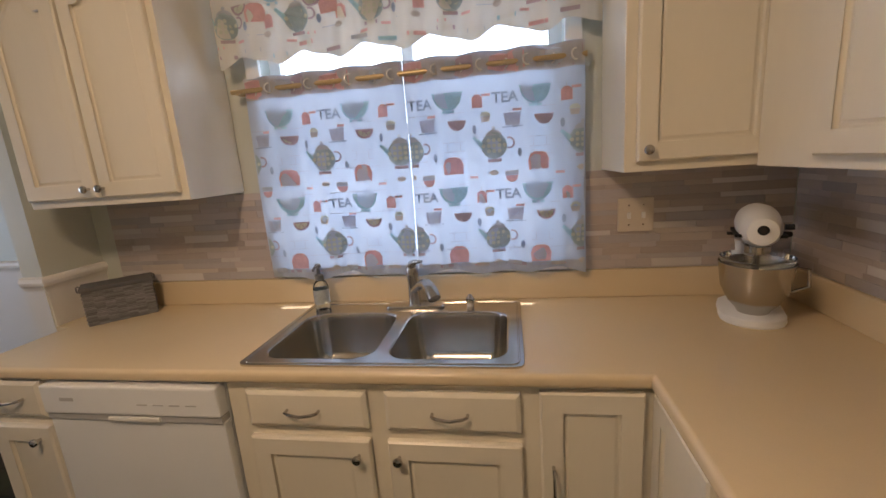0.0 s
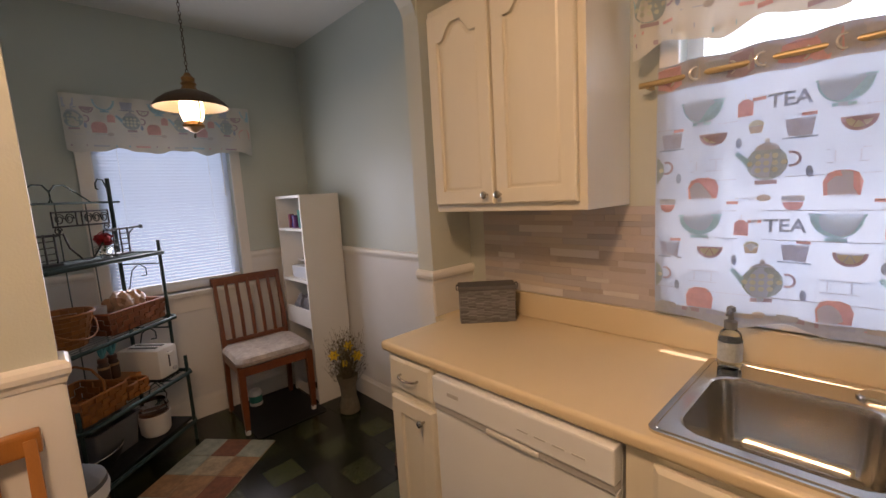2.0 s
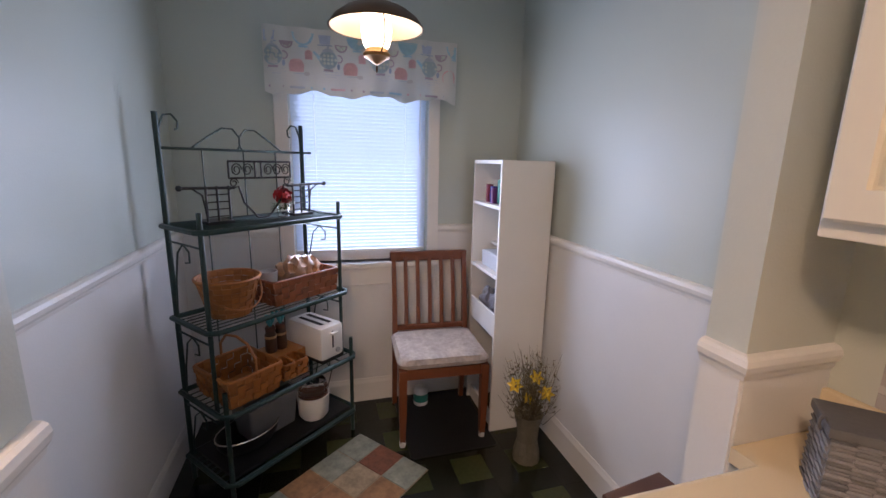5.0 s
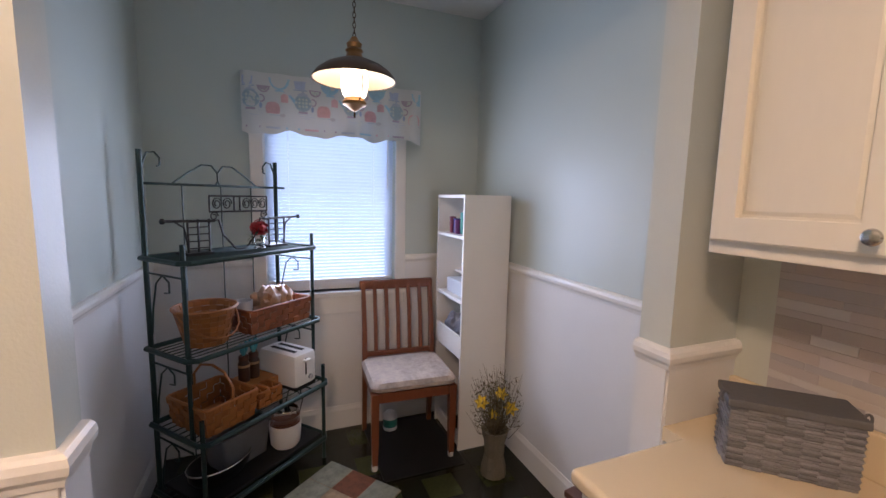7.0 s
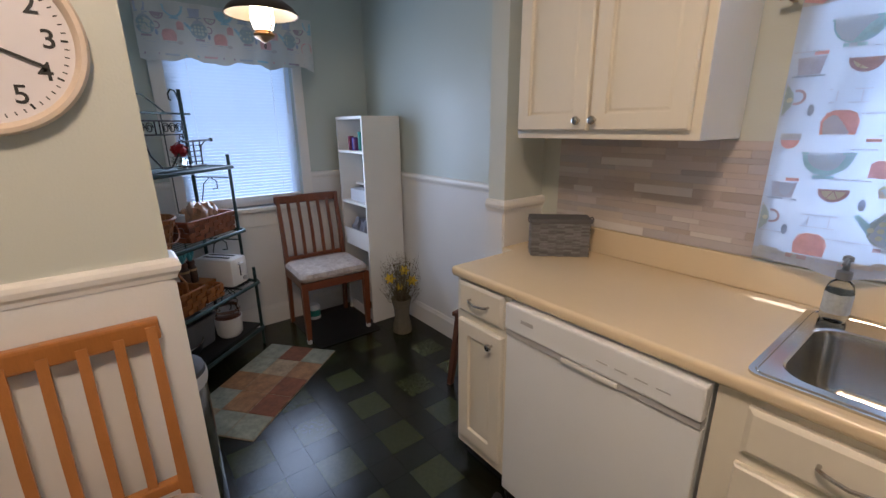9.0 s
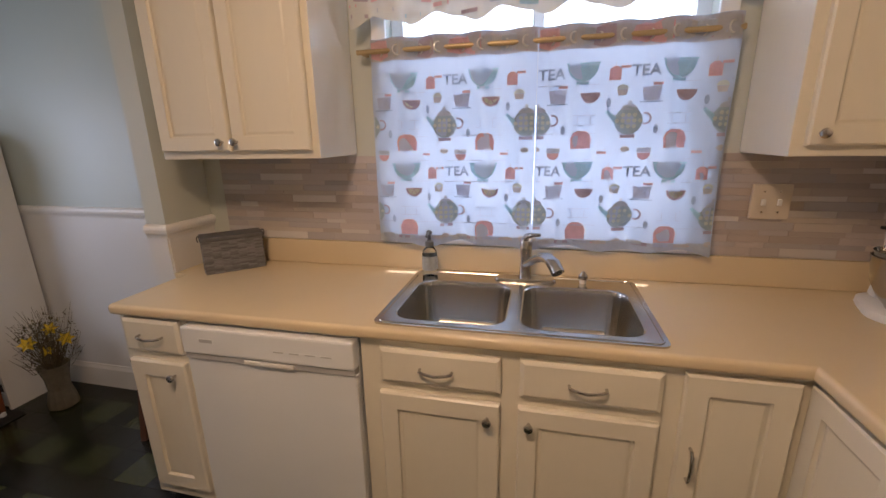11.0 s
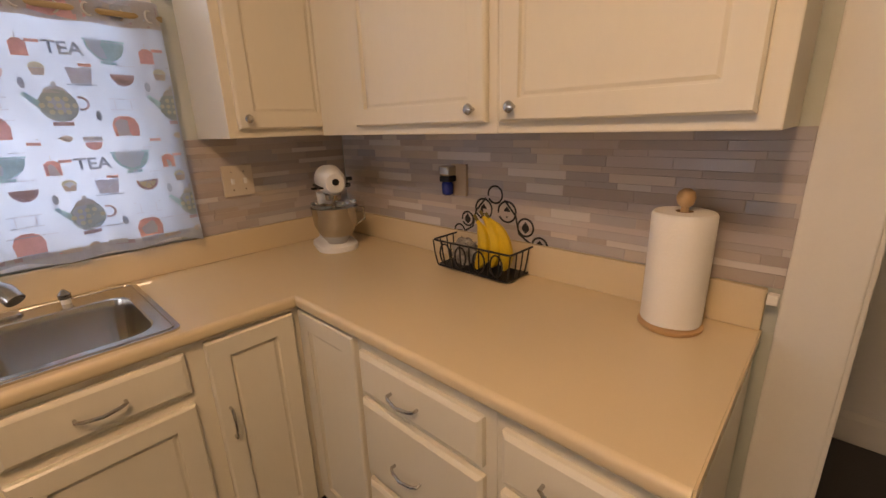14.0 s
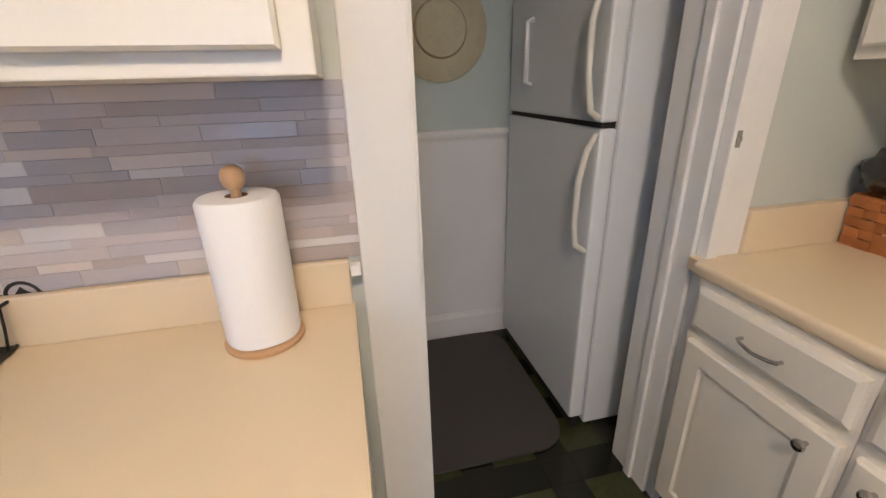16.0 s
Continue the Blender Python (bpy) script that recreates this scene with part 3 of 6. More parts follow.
lathe(bm, [(0.0, -0.001), (0.022, -0.001), (0.022, 0.002), (0.0, 0.002)], 20, m=pose(0.555, 0, 0.135, 90, 0, 0), cap0=False, cap1=False)
part("emblem", bm, M_BLACK, dw, "small round dark emblem")
bm = bmesh.new()
lathe(bm, [(0.014, 0), (0.016, 0.05), (0.02, 0.055), (0.02, 0.08)], 12, (0.03, 0.02, 0))
part("foot", bm, M_BLACK, dw)
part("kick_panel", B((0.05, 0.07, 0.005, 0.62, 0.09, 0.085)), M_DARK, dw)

# ---- sink and tap ----
sink = thing("kitchen_sink", pose(0, 0, TOP), "double-bowl stainless steel drop-in sink", "sink")
SB = ((-0.472, 1.268, -0.122, 1.628), (-0.082, 1.268, 0.268, 1.628))
bm = bmesh.new()
plate(bm, rrect(-0.515, 1.227, 0.311, 1.742, 0.025, 0.007), [rrect(*b, 0.065, 0.007) for b in SB], 0.0062)
part("rim", bm, M_STEEL, sink, smooth=True)
for b in SB:
    bm = bmesh.new()
    lo = []
    for d, z, r in ((-0.001, 0.0075, 0.066), (0.004, 0.004, 0.064), (0.009, -0.02, 0.062), (0.016, -0.135, 0.058), (0.028, -0.160, 0.05), (0.05, -0.170, 0.04)):
        lo.append(rrect(b[0] + d, b[1] + d, b[2] - d, b[3] - d, r, z))
    rings(bm, lo, True, False, True)
    bw = part("bowl", bm, M_STEEL, sink, smooth=True)
    bm = bmesh.new()
    lathe(bm, [(0.044, -0.1695), (0.040, -0.166), (0.034, -0.169), (0.0, -0.1692)], 20, ((b[0] + b[2]) / 2, (b[1] + b[3]) / 2 + 0.02, 0), False, False)
    part("drain", bm, M_CHROMEBOWL, bw, "round steel drain", True)
bm = bmesh.new()
tube(bm, rrect(-0.502, 1.240, 0.298, 1.729, 0.022, 0.0065) + [(0.298, 1.72, 0.0065)], 0.0035, 6)
part("bead", bm, M_STEEL, sink, smooth=True)

tap = thing("kitchen_tap", pose(-0.082, 1.688, TOP + 0.007) @ Matrix.Scale(0.92, 4), "single-lever brushed nickel pull-out kitchen tap", "tap")
bm = bmesh.new()
rings(bm, [[(x * s, y * s, z) for x, y, _ in rrect(-0.125, -0.028, 0.125, 0.028, 0.0275, 0)] for s, z in ((1, 0), (1, 0.006), (0.95, 0.011))], True, True, True)
part("base_plate", bm, M_NICKEL, tap, smooth=True)
bm = bmesh.new()
lathe(bm, [(0.027, 0.009), (0.024, 0.02), (0.0225, 0.10), (0.025, 0.135), (0.025, 0.165), (0.018, 0.178)], 20)
part("body", bm, M_NICKEL, tap, smooth=True)
bm = bmesh.new()
sp = [(0.0, -0.01, 0.07), (0.035, -0.055, 0.105), (0.062, -0.095, 0.128), (0.085, -0.130, 0.135), (0.108, -0.168, 0.122), (0.122, -0.19, 0.098)]
tube(bm, sp, 0.016, 14, radii=[0.015, 0.017, 0.018, 0.021, 0.025, 0.024])
part("spout", bm, M_NICKEL, tap, smooth=True)
bm = bmesh.new()
tube(bm, [(0.0, 0, 0.165), (0.005, -0.012, 0.185), (0.025, -0.038, 0.200), (0.055, -0.055, 0.205)], 0.012, 10, radii=[0.02, 0.017, 0.01, 0.006])
part("lever", bm, M_NICKEL, tap, smooth=True)

soap = thing("soap_bottle", pose(-0.455, 1.688, TOP + 0.007), "clear plastic hand soap bottle with a grey pump", "bottle")
bm = bmesh.new()
lathe(bm, [(0.026, 0), (0.030, 0.006), (0.030, 0.085), (0.025, 0.105), (0.014, 0.115), (0.014, 0.122)], 20)
part("bottle", bm, glassy("pale_soap_plastic", (0.78, 0.84, 0.86), 0.12, 1.35), soap, smooth=True)
part("label", lathe(bmesh.new(), [(0.0305, 0.025), (0.0305, 0.08)], 20, cap0=False, cap1=False), mat("grey_label", (0.42, 0.46, 0.48), 0.5, var=0.2, scale=60), soap, "grey printed label")
bm = bmesh.new()
lathe(bm, [(0.017, 0.117), (0.017, 0.138), (0.008, 0.142), (0.006, 0.165), (0.012, 0.167), (0.011, 0.178), (0.003, 0.182)], 14)
tube(bm, [(0, 0, 0.172), (0, -0.03, 0.172), (0, -0.042, 0.165)], 0.005, 8)
part("pump", bm, mat("mid_grey_plastic", (0.16, 0.175, 0.19), 0.35), soap, smooth=True)
cap = thing("sink_air_gap", pose(0.128, 1.69, TOP + 0.007), "small chrome capped air gap on the sink deck", "sink fitting")
part("post", lathe(bmesh.new(), [(0.012, 0), (0.012, 0.016)], 14), M_PLASTIC_W, cap, smooth=True)
part("cap", lathe(bmesh.new(), [(0.016, 0.016), (0.017, 0.03), (0.010, 0.038), (0.004, 0.045)], 14), M_CHROMEBOWL, cap, smooth=True)

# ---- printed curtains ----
# print inks, half mixed with pale blue to imitate backlit cloth washing them out
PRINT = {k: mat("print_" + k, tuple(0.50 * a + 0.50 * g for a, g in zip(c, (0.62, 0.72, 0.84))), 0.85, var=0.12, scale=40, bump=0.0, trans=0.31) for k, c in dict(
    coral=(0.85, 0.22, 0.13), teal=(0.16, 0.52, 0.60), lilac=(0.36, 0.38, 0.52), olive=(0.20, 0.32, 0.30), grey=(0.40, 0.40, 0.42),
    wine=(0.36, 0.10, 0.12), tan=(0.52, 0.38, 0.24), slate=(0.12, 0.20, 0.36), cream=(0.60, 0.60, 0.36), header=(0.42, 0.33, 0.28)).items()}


def ell(cx, cy, rx, ry, a0=0, a1=360, n=16):
    return [(cx + rx * math.cos(radians(a0 + (a1 - a0) * i / n)), cy + ry * math.sin(radians(a0 + (a1 - a0) * i / n))) for i in range(n + (a1 - a0 < 360))]


def quad(x0, y0, x1, y1):
    return [(x0, y0), (x1, y0), (x1, y1), (x0, y1)]


def ringstrip(cx, cy, r0, r1, a0, a1, n=10):
    return [ell(cx, cy, r1, r1, a0 + (a1 - a0) * i / n, a0 + (a1 - a0) * (i + 1) / n, 1) + ell(cx, cy, r0, r0, a0 + (a1 - a0) * i / n, a0 + (a1 - a0) * (i + 1) / n, 1)[::-1] for i in range(n)]


MOTIF = {
    "cup": [("teal", ell(0, 0.028, 0.047, 0.05, 180, 360)), ("teal", quad(-0.02, -0.03, 0.02, -0.022)), ("teal", quad(-0.05, 0.029, 0.05, 0.034))],
    "jar": [("coral", [(-0.031, -0.026), (0.031, -0.026), (0.034, 0.005), (0.026, 0.024), (0.012, 0.031), (-0.012, 0.031), (-0.026, 0.024), (-0.034, 0.005)])],
    "bag": [("coral", [(-0.017, -0.02), (0.017, -0.02), (0.017, 0.012), (0.006, 0.021), (-0.006, 0.021), (-0.017, 0.012)]), ("grey", quad(-0.001, 0.022, 0.001, 0.034))],
    "mug": [("lilac", [(-0.022, -0.018), (0.022, -0.018), (0.028, 0.022), (-0.028, 0.022)]), ("slate", quad(-0.033, -0.024, 0.033, -0.020))],
    "slice": [("wine", ell(0, 0.012, 0.03, 0.032, 180, 360)), ("cream", ell(0, 0.009, 0.022, 0.022, 185, 240, 5) + [(-0.002, 0.008)]), ("cream", ell(0, 0.009, 0.022, 0.022, 245, 295, 5) + [(0, 0.007)]), ("cream", ell(0, 0.009, 0.022, 0.022, 300, 355, 5) + [(0.002, 0.008)])],
    "teapot": [("olive", ell(0, 0, 0.042, 0.042)), ("grey", ell(0, 0.032, 0.026, 0.018, 0, 180)), ("grey", ell(0, 0.055, 0.006, 0.006)), ("wine", quad(-0.022, -0.052, 0.022, -0.042)), ("teal", [(-0.038, -0.012), (-0.036, 0.012), (-0.062, 0.034), (-0.070, 0.028)])]
    + [("wine", q) for q in ringstrip(0.048, 0.006, 0.013, 0.019, -110, 110)]
    + [("cream", ell(x * 0.017, z * 0.017, 0.0068, 0.0068, n=6)) for x in range(-2, 3) for z in range(-1, 2) if abs(x) + abs(z) < 3],
    "muffin": [("cream", ell(0, 0.004, 0.017, 0.014, 0, 180)), ("tan", [(-0.012, -0.014), (0.012, -0.014), (0.016, 0.003), (-0.016, 0.003)])],
    "spoon": [("grey", quad(-0.04, -0.0015, 0.01, 0.0015)), ("tan", ell(0.022, 0, 0.014, 0.009))],
    "bowl": [("coral", ell(0, 0.002, 0.02, 0.022, 180, 360)), ("grey", quad(-0.022, 0.004, 0.022, 0.018))],
    "leaf": [("slate", ell(0, 0, 0.007, 0.014))],
    "dash": [("coral", quad(-0.014, -0.004, 0.014, 0.004))],
    "rule": [("lilac", quad(-0.138, -0.0012, 0.138, 0.0012))],
    "tray": [("lilac", quad(-0.036, 0.014, 0.036, 0.0165)), ("lilac", quad(-0.022, -0.012, -0.0195, 0.012)), ("lilac", quad(0.0195, -0.012, 0.022, 0.012)), ("lilac", quad(-0.034, -0.016, 0.034, -0.0135))],
    "lines": [("lilac", quad(-0.04, 0.010, 0.03, 0.0115)), ("lilac", quad(-0.03, -0.002, 0.04, -0.0005)), ("lilac", quad(-0.02, -0.012, 0.02, -0.0105))],
}
LAYOUT = [("cup", 0.102, -0.003), ("bag", -0.095, -0.005), ("dash", -0.064, 0.014), ("slice", 0.130, -0.075), ("muffin", -0.069, -0.060), ("mug", 0.023, -0.074), ("leaf", -0.109, -0.097), ("teapot", -0.043, -0.157), ("tray", 0.115, -0.152), ("jar", 0.108, -0.220), ("spoon", -0.070, -0.250), ("bowl", 0.015, -0.265), ("dash", 0.040, -0.042), ("leaf", 0.045, -0.185), ("dash", -0.12, -0.262), ("rule", 0.0, -0.036), ("rule", 0.0, -0.196), ("rule", 0.0, -0.285)]
txt = bpy.data.curves.new("tea_text", "FONT")
txt.body, txt.size, txt.align_x, txt.align_y = "TEA", 0.050, "CENTER", "CENTER"
txt.offset = 0.0012
txt_ob = new("tea_text", txt)
TEA = bpy.data.meshes.new_from_object(txt_ob.evaluated_get(bpy.context.evaluated_depsgraph_get()))
bpy.data.objects.remove(txt_ob)


def print_motif(parent, kind, u, v, surf, clip):
    """One printed figure laid on the cloth at (u, v)."""
    if kind == "tea":
        if not (clip[0] + 0.042 < u < clip[1] - 0.042 and clip[2] < v < clip[3]):
            return
        bm = bmesh.new()
        bm.from_mesh(TEA)
        for w in bm.verts:
            w.co = surf(u + w.co.x, v + w.co.y, 0.0022)
        part("printed_word", bm, PRINT["slate"], parent, "blue printed word TEA")
        return
    bm, keys = bmesh.new(), []
    for j, (k, pts) in enumerate(MOTIF[kind]):
        if k not in keys:
            keys.append(k)
        vs = [(min(max(u + x * 1.08, clip[0]), clip[1]), min(max(v + z * 1.08, clip[2]), clip[3])) for x, z in pts]
        if max(p[0] for p in vs) - min(p[0] for p in vs) < 0.001 or max(p[1] for p in vs) - min(p[1] for p in vs) < 0.0008:
            continue
        f = bm.faces.new([bm.verts.new(surf(a, b, 0.0016 + 0.0005 * min(j, 5))) for a, b in vs])
        f.material_index = keys.index(k)
    if not bm.faces:
        bm.free()
        return
    o = part("printed_" + kind, bm, PRINT[keys[0]], parent)
    for k in keys[1:]:
        o.data.materials.append(PRINT[k])


def cloth(name, parent, surf, u0, u1, v0, v1, nu, nv, edge=None, material=None):
    bm = bmesh.new()
    rows = []
    for j in range(nv + 1):
        row = []
        for i in range(nu + 1):
            u = u0 + (u1 - u0) * i / nu
            lo = v0 + (edge(u) if edge else 0)
            row.append(bm.verts.new(surf(u, lo + (v1 - lo) * j / nv, 0)))
        rows.append(row)
    for a, b in zip(rows, rows[1:]):
        for i in range(nu):
            bm.faces.new((a[i], a[i + 1], b[i + 1], b[i]))
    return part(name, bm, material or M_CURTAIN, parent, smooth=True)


def sink_curtain(u, v, d=0.0):
    k = min(1, max(0, (v - 1.66) / 0.08))
    lo = (1 - k) * min(1, 0.45 + (1.72 - v) * 0.9)
    y = 1.742 + (0.006 + 0.008 * k) * math.cos(2 * math.pi * (u + 0.03) / 0.155) + lo * (0.012 * math.sin(13 * u + 5 * v) + 0.007 * math.sin(29 * u - 7 * v + 1.0) + 0.003 * math.sin(61 * u + 9 * v))
    return Vector((u, y - d, v))


def bottom_wave(u):
    return 0.008 * math.sin(17 * u + 0.8) + 0.006 * math.sin(31 * u)


for u0, u1, ph in ((-0.678, -0.0657, -0.355), (-0.0646, 0.548, -0.016)):
    cur = thing("cafe_curtain", pose(0, 0, 0), "white cafe curtain panel printed with teapots and cups", "curtain", "sink window curtains")
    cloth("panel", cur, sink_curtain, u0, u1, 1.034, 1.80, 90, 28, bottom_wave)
    for e in (u0 if u0 < -0.3 else u1,):
        part("hem", B((e - 0.004, 1.757, 1.05, e + 0.004, 1.760, 1.72)), PRINT["grey"], cur)
    clip = (u0 + 0.004, u1 - 0.004, 1.055, 1.715)
    for cu in range(-2, 3):
        for cv in range(3):
            bu, bv = ph + 0.30 * cu, 1.645 - 0.328 * cv
            for kind, du, dv in [("tea", 0, 0)] + LAYOUT:
                u, v = bu + du, bv + dv
                if u0 - 0.04 < u < u1 + 0.04 and 1.04 < v < 1.72:
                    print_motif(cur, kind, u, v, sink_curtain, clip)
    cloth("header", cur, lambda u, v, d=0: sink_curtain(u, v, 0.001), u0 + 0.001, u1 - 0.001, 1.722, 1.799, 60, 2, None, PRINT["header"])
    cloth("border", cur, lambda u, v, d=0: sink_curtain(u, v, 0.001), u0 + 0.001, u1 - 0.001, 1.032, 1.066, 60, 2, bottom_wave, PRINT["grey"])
    cl2 = (u0 + 0.002, u1 - 0.002, 1.724, 1.796)
    for i in range(11):
        u = u0 + 0.03 + i * 0.06
        bm = bmesh.new()
        h = 0.034 if i % 3 == 0 else 0.026
        pts = [(min(max(a, cl2[0]), cl2[1]), min(max(b, cl2[2]), cl2[3])) for a, b in [(u + a * 0.036 + 0.006 * math.sin(9 * i + a), 1.76 + b * h) for a, b in ((-1, -0.8), (0.2, -1.1), (1, -0.7), (0.9, 0.9), (0, 1.2), (-0.8, 0.8))]]
        bm.faces.new([bm.verts.new(sink_curtain(a, b, 0.0016)) for a, b in pts])
        part("printed_patch", bm, PRINT[("coral", "tan", "grey", "wine", "tan", "coral")[i % 6]], cur)
    for i in range(9):
        u = u0 + 0.04 + i * 0.068
        bm = bmesh.new()
        pts = [(min(max(a, clip[0]), clip[1]), b) for a, b in quad(u - 0.024, 1.0535, u + 0.024, 1.066)]
        bm.faces.new([bm.verts.new(sink_curtain(a, b, 0.0030)) for a, b in pts])
        part("printed_border", bm, PRINT[("grey", "wine", "lilac", "tan")[i % 4]], cur)
    for i in range(8):
        u = -0.684 + 0.0775 * (0.5 + i) + (0 if u0 < -0.3 else 0.62)
        if not u0 + 0.02 < u < u1 - 0.02:
            continue
        bm = bmesh.new()
        tube(bm, arc((0, 0, 0), 0.017, 0, 360, 16, (1, 0, 0), (0, 0, 1)), 0.003, 6)
        place(part("grommet", bm, M_GROMMET, cur, "bright metal grommet", True), u, sink_curtain(u, 1.757).y, 1.757, 35 if i % 2 else -35)

rod = thing("curtain_rod", pose(-0.065, 1.742, 1.757), "thin brass curtain rod across the sink window", "curtain rod")
part("rod", tube(bmesh.new(), [(-0.665, 0, 0), (0.62, 0, 0)], 0.009, 12), M_ROD, rod, smooth=True)
for x in (-0.64, 0.60):
    part("bracket", B((x - 0.006, -0.004, -0.012, x + 0.006, 0.041, 0.004)), M_ROD, rod)


def sink_valance(u, v, d=0.0):
    k = (2.18 - v) / 0.3
    return Vector((u, 1.722 + 0.012 * k * math.sin(2 * math.pi * u / 0.115) + 0.006 * math.sin(13 * u) - d, v))


val = thing("valance", pose(0, 0, 0), "ruffled printed valance with teapots above the sink window", "curtain", "printed valances")
cloth("panel", val, sink_valance, -0.742, 0.602, 1.85, 2.18, 110, 8, lambda u: 0.016 * math.sin(2 * math.pi * u / 0.23) + 0.008 * math.sin(2 * math.pi * u / 0.115), M_VALANCE)
for cu in range(5):
    for kind, du, dv in (("teapot", 0.05, 0.0), ("jar", 0.17, 0.03), ("slice", 0.11, 0.05), ("spoon", 0.18, -0.04), ("dash", 0.10, -0.055), ("cup", 0.24, 0.08), ("leaf", 0.13, -0.01), ("bag", 0.215, 0.0), ("dash", 0.02, -0.07), ("lines", 0.15, 0.09)):
        print_motif(val, kind, -0.742 + 0.27 * cu + du, 1.975 + dv, sink_valance, (-0.74, 0.60, 1.880, 2.175))
for i in range(13):
    u = -0.70 + i * 0.1
    bm = bmesh.new()
    lo = 1.866 + 0.016 * math.sin(2 * math.pi * u / 0.23)
    bm.faces.new([bm.verts.new(sink_valance(a, b, 0.002)) for a, b in quad(u - 0.03, lo + 0.004, u + 0.03, lo + 0.017)])
    part("printed_border", bm, PRINT[("wine", "grey", "teal", "coral")[i % 4]], val)


def nook_valance(u, v, d=0.0):
    if u < 0.47:
        return Vector((-3.31 - (0.47 - u) * 4.5, 0.464 + (0.47 - u) * 0.2, v)) + Vector((0, -d, 0))
    k = (2.12 - v) / 0.3
    return Vector((-3.312 + 0.014 * k * math.sin(2 * math.pi * u / 0.17) + 0.006 * math.sin(41 * u) + d, u, v))


val = thing("valance", pose(0, 0, 0), "printed valance with teapots and coral jars over the nook window", "curtain", "printed valances")
cloth("panel", val, nook_valance, 0.455, 1.462, 1.815, 2.125, 84, 8, lambda u: 0.012 * math.sin(20 * u) + 0.005 * math.sin(47 * u), M_VALANCE)
for cu in range(4):
    for kind, du, dv in (("teapot", 0.055, 0.0), ("jar", 0.165, -0.04), ("slice", 0.12, 0.06), ("spoon", 0.19, -0.075), ("cup", 0.20, 0.08), ("leaf", 0.105, -0.03), ("bag", 0.225, 0.015), ("lines", 0.07, -0.07), ("mug", 0.04, 0.09)):
        print_motif(val, kind, 0.455 + 0.265 * cu + du, 1.985 + dv, nook_valance, (0.472, 1.455, 1.85, 2.118))
for i in range(10):
    u = 0.52 + i * 0.1
    bm = bmesh.new()
    bm.faces.new([bm.verts.new(nook_valance(a, b, 0.002)) for a, b in quad(u - 0.036, 1.838, u + 0.036, 1.848)])
    part("printed_border", bm, PRINT[("wine", "grey", "teal", "coral")[i % 4]], val)
bm = B((NX + 0.001, 0.47, 2.105, -3.32, 0.48, 2.118), (NX + 0.001, 1.44, 2.105, -3.32, 1.45, 2.118), (-3.328, 0.47, 2.10, -3.320, 1.45, 2.12))
part("rod", bm, M_WHITE, val)

# ---- wall clock ----
ck = thing("wall_clock", pose(-1.554, 0.043, 1.608, 90, 0, 90), "round cream-rimmed wall clock with black numerals", "clock")
part("face", lathe(bmesh.new(), [(0.0, 0.008), (0.172, 0.008), (0.172, 0.0)], 64, cap0=False), M_FACE, ck)
part("rim", lathe(bmesh.new(), [(0.190, 0.0), (0.192, 0.02), (0.187, 0.032), (0.178, 0.034), (0.170, 0.024), (0.167, 0.008)], 64, cap0=False, cap1=False), mat("cream_plastic_rim", (0.70, 0.58, 0.46), 0.4), ck, "cream plastic rim", True)
for i in range(60):
    a = radians(90 - 6 * i)
    big = i % 5 == 0
    t = part("minute_mark", B((0.146 if big else 0.15, -0.0022 if big else -0.0012, 0.0083, 0.158, 0.0022 if big else 0.0012, 0.0088)), M_INK, ck)
    t.rotation_euler.z = a
for h in range(1, 13):
    c = bpy.data.curves.new("numeral", "FONT")
    c.body, c.size, c.align_x, c.align_y, c.extrude, c.offset = str(h), 0.052, "CENTER", "CENTER", 0.0003, 0.0006
    to = new("numeral", c)
    me = bpy.data.meshes.new_from_object(to.evaluated_get(bpy.context.evaluated_depsgraph_get()))
    bpy.data.objects.remove(to)
    me.materials.clear()
    me.materials.append(M_INK)
    o = new("numeral", me)
    a = radians(90 - 30 * h)
    o.parent, o.location = ck, (0.127 * math.cos(a), 0.127 * math.sin(a), 0.0088)
for nm, ang, L, w in (("minute_hand", 90 - 6 * 19.2, 0.125, 0.006), ("hour_hand", 90 + 5, 0.085, 0.009)):
    bm = B((-0.035, -w / 2, 0.011 if nm == "hour_hand" else 0.0125, L, w / 2, 0.012 if nm == "hour_hand" else 0.0135))
    o = part(nm, bm, M_INK, ck)
    o.rotation_euler.z = radians(ang)
part("hub", lathe(bmesh.new(), [(0.008, 0.009), (0.008, 0.016), (0.003, 0.018)], 16), M_INK, ck)
part("emblem", B((-0.012, -0.055, 0.0083, 0.012, -0.051, 0.0088), (-0.006, -0.048, 0.0083, 0.008, -0.045, 0.0088), (-0.009, -0.042, 0.0083, 0.004, -0.039, 0.0088)), PRINT["grey"], ck, "small grey plain mark")

# ---- chairs ----


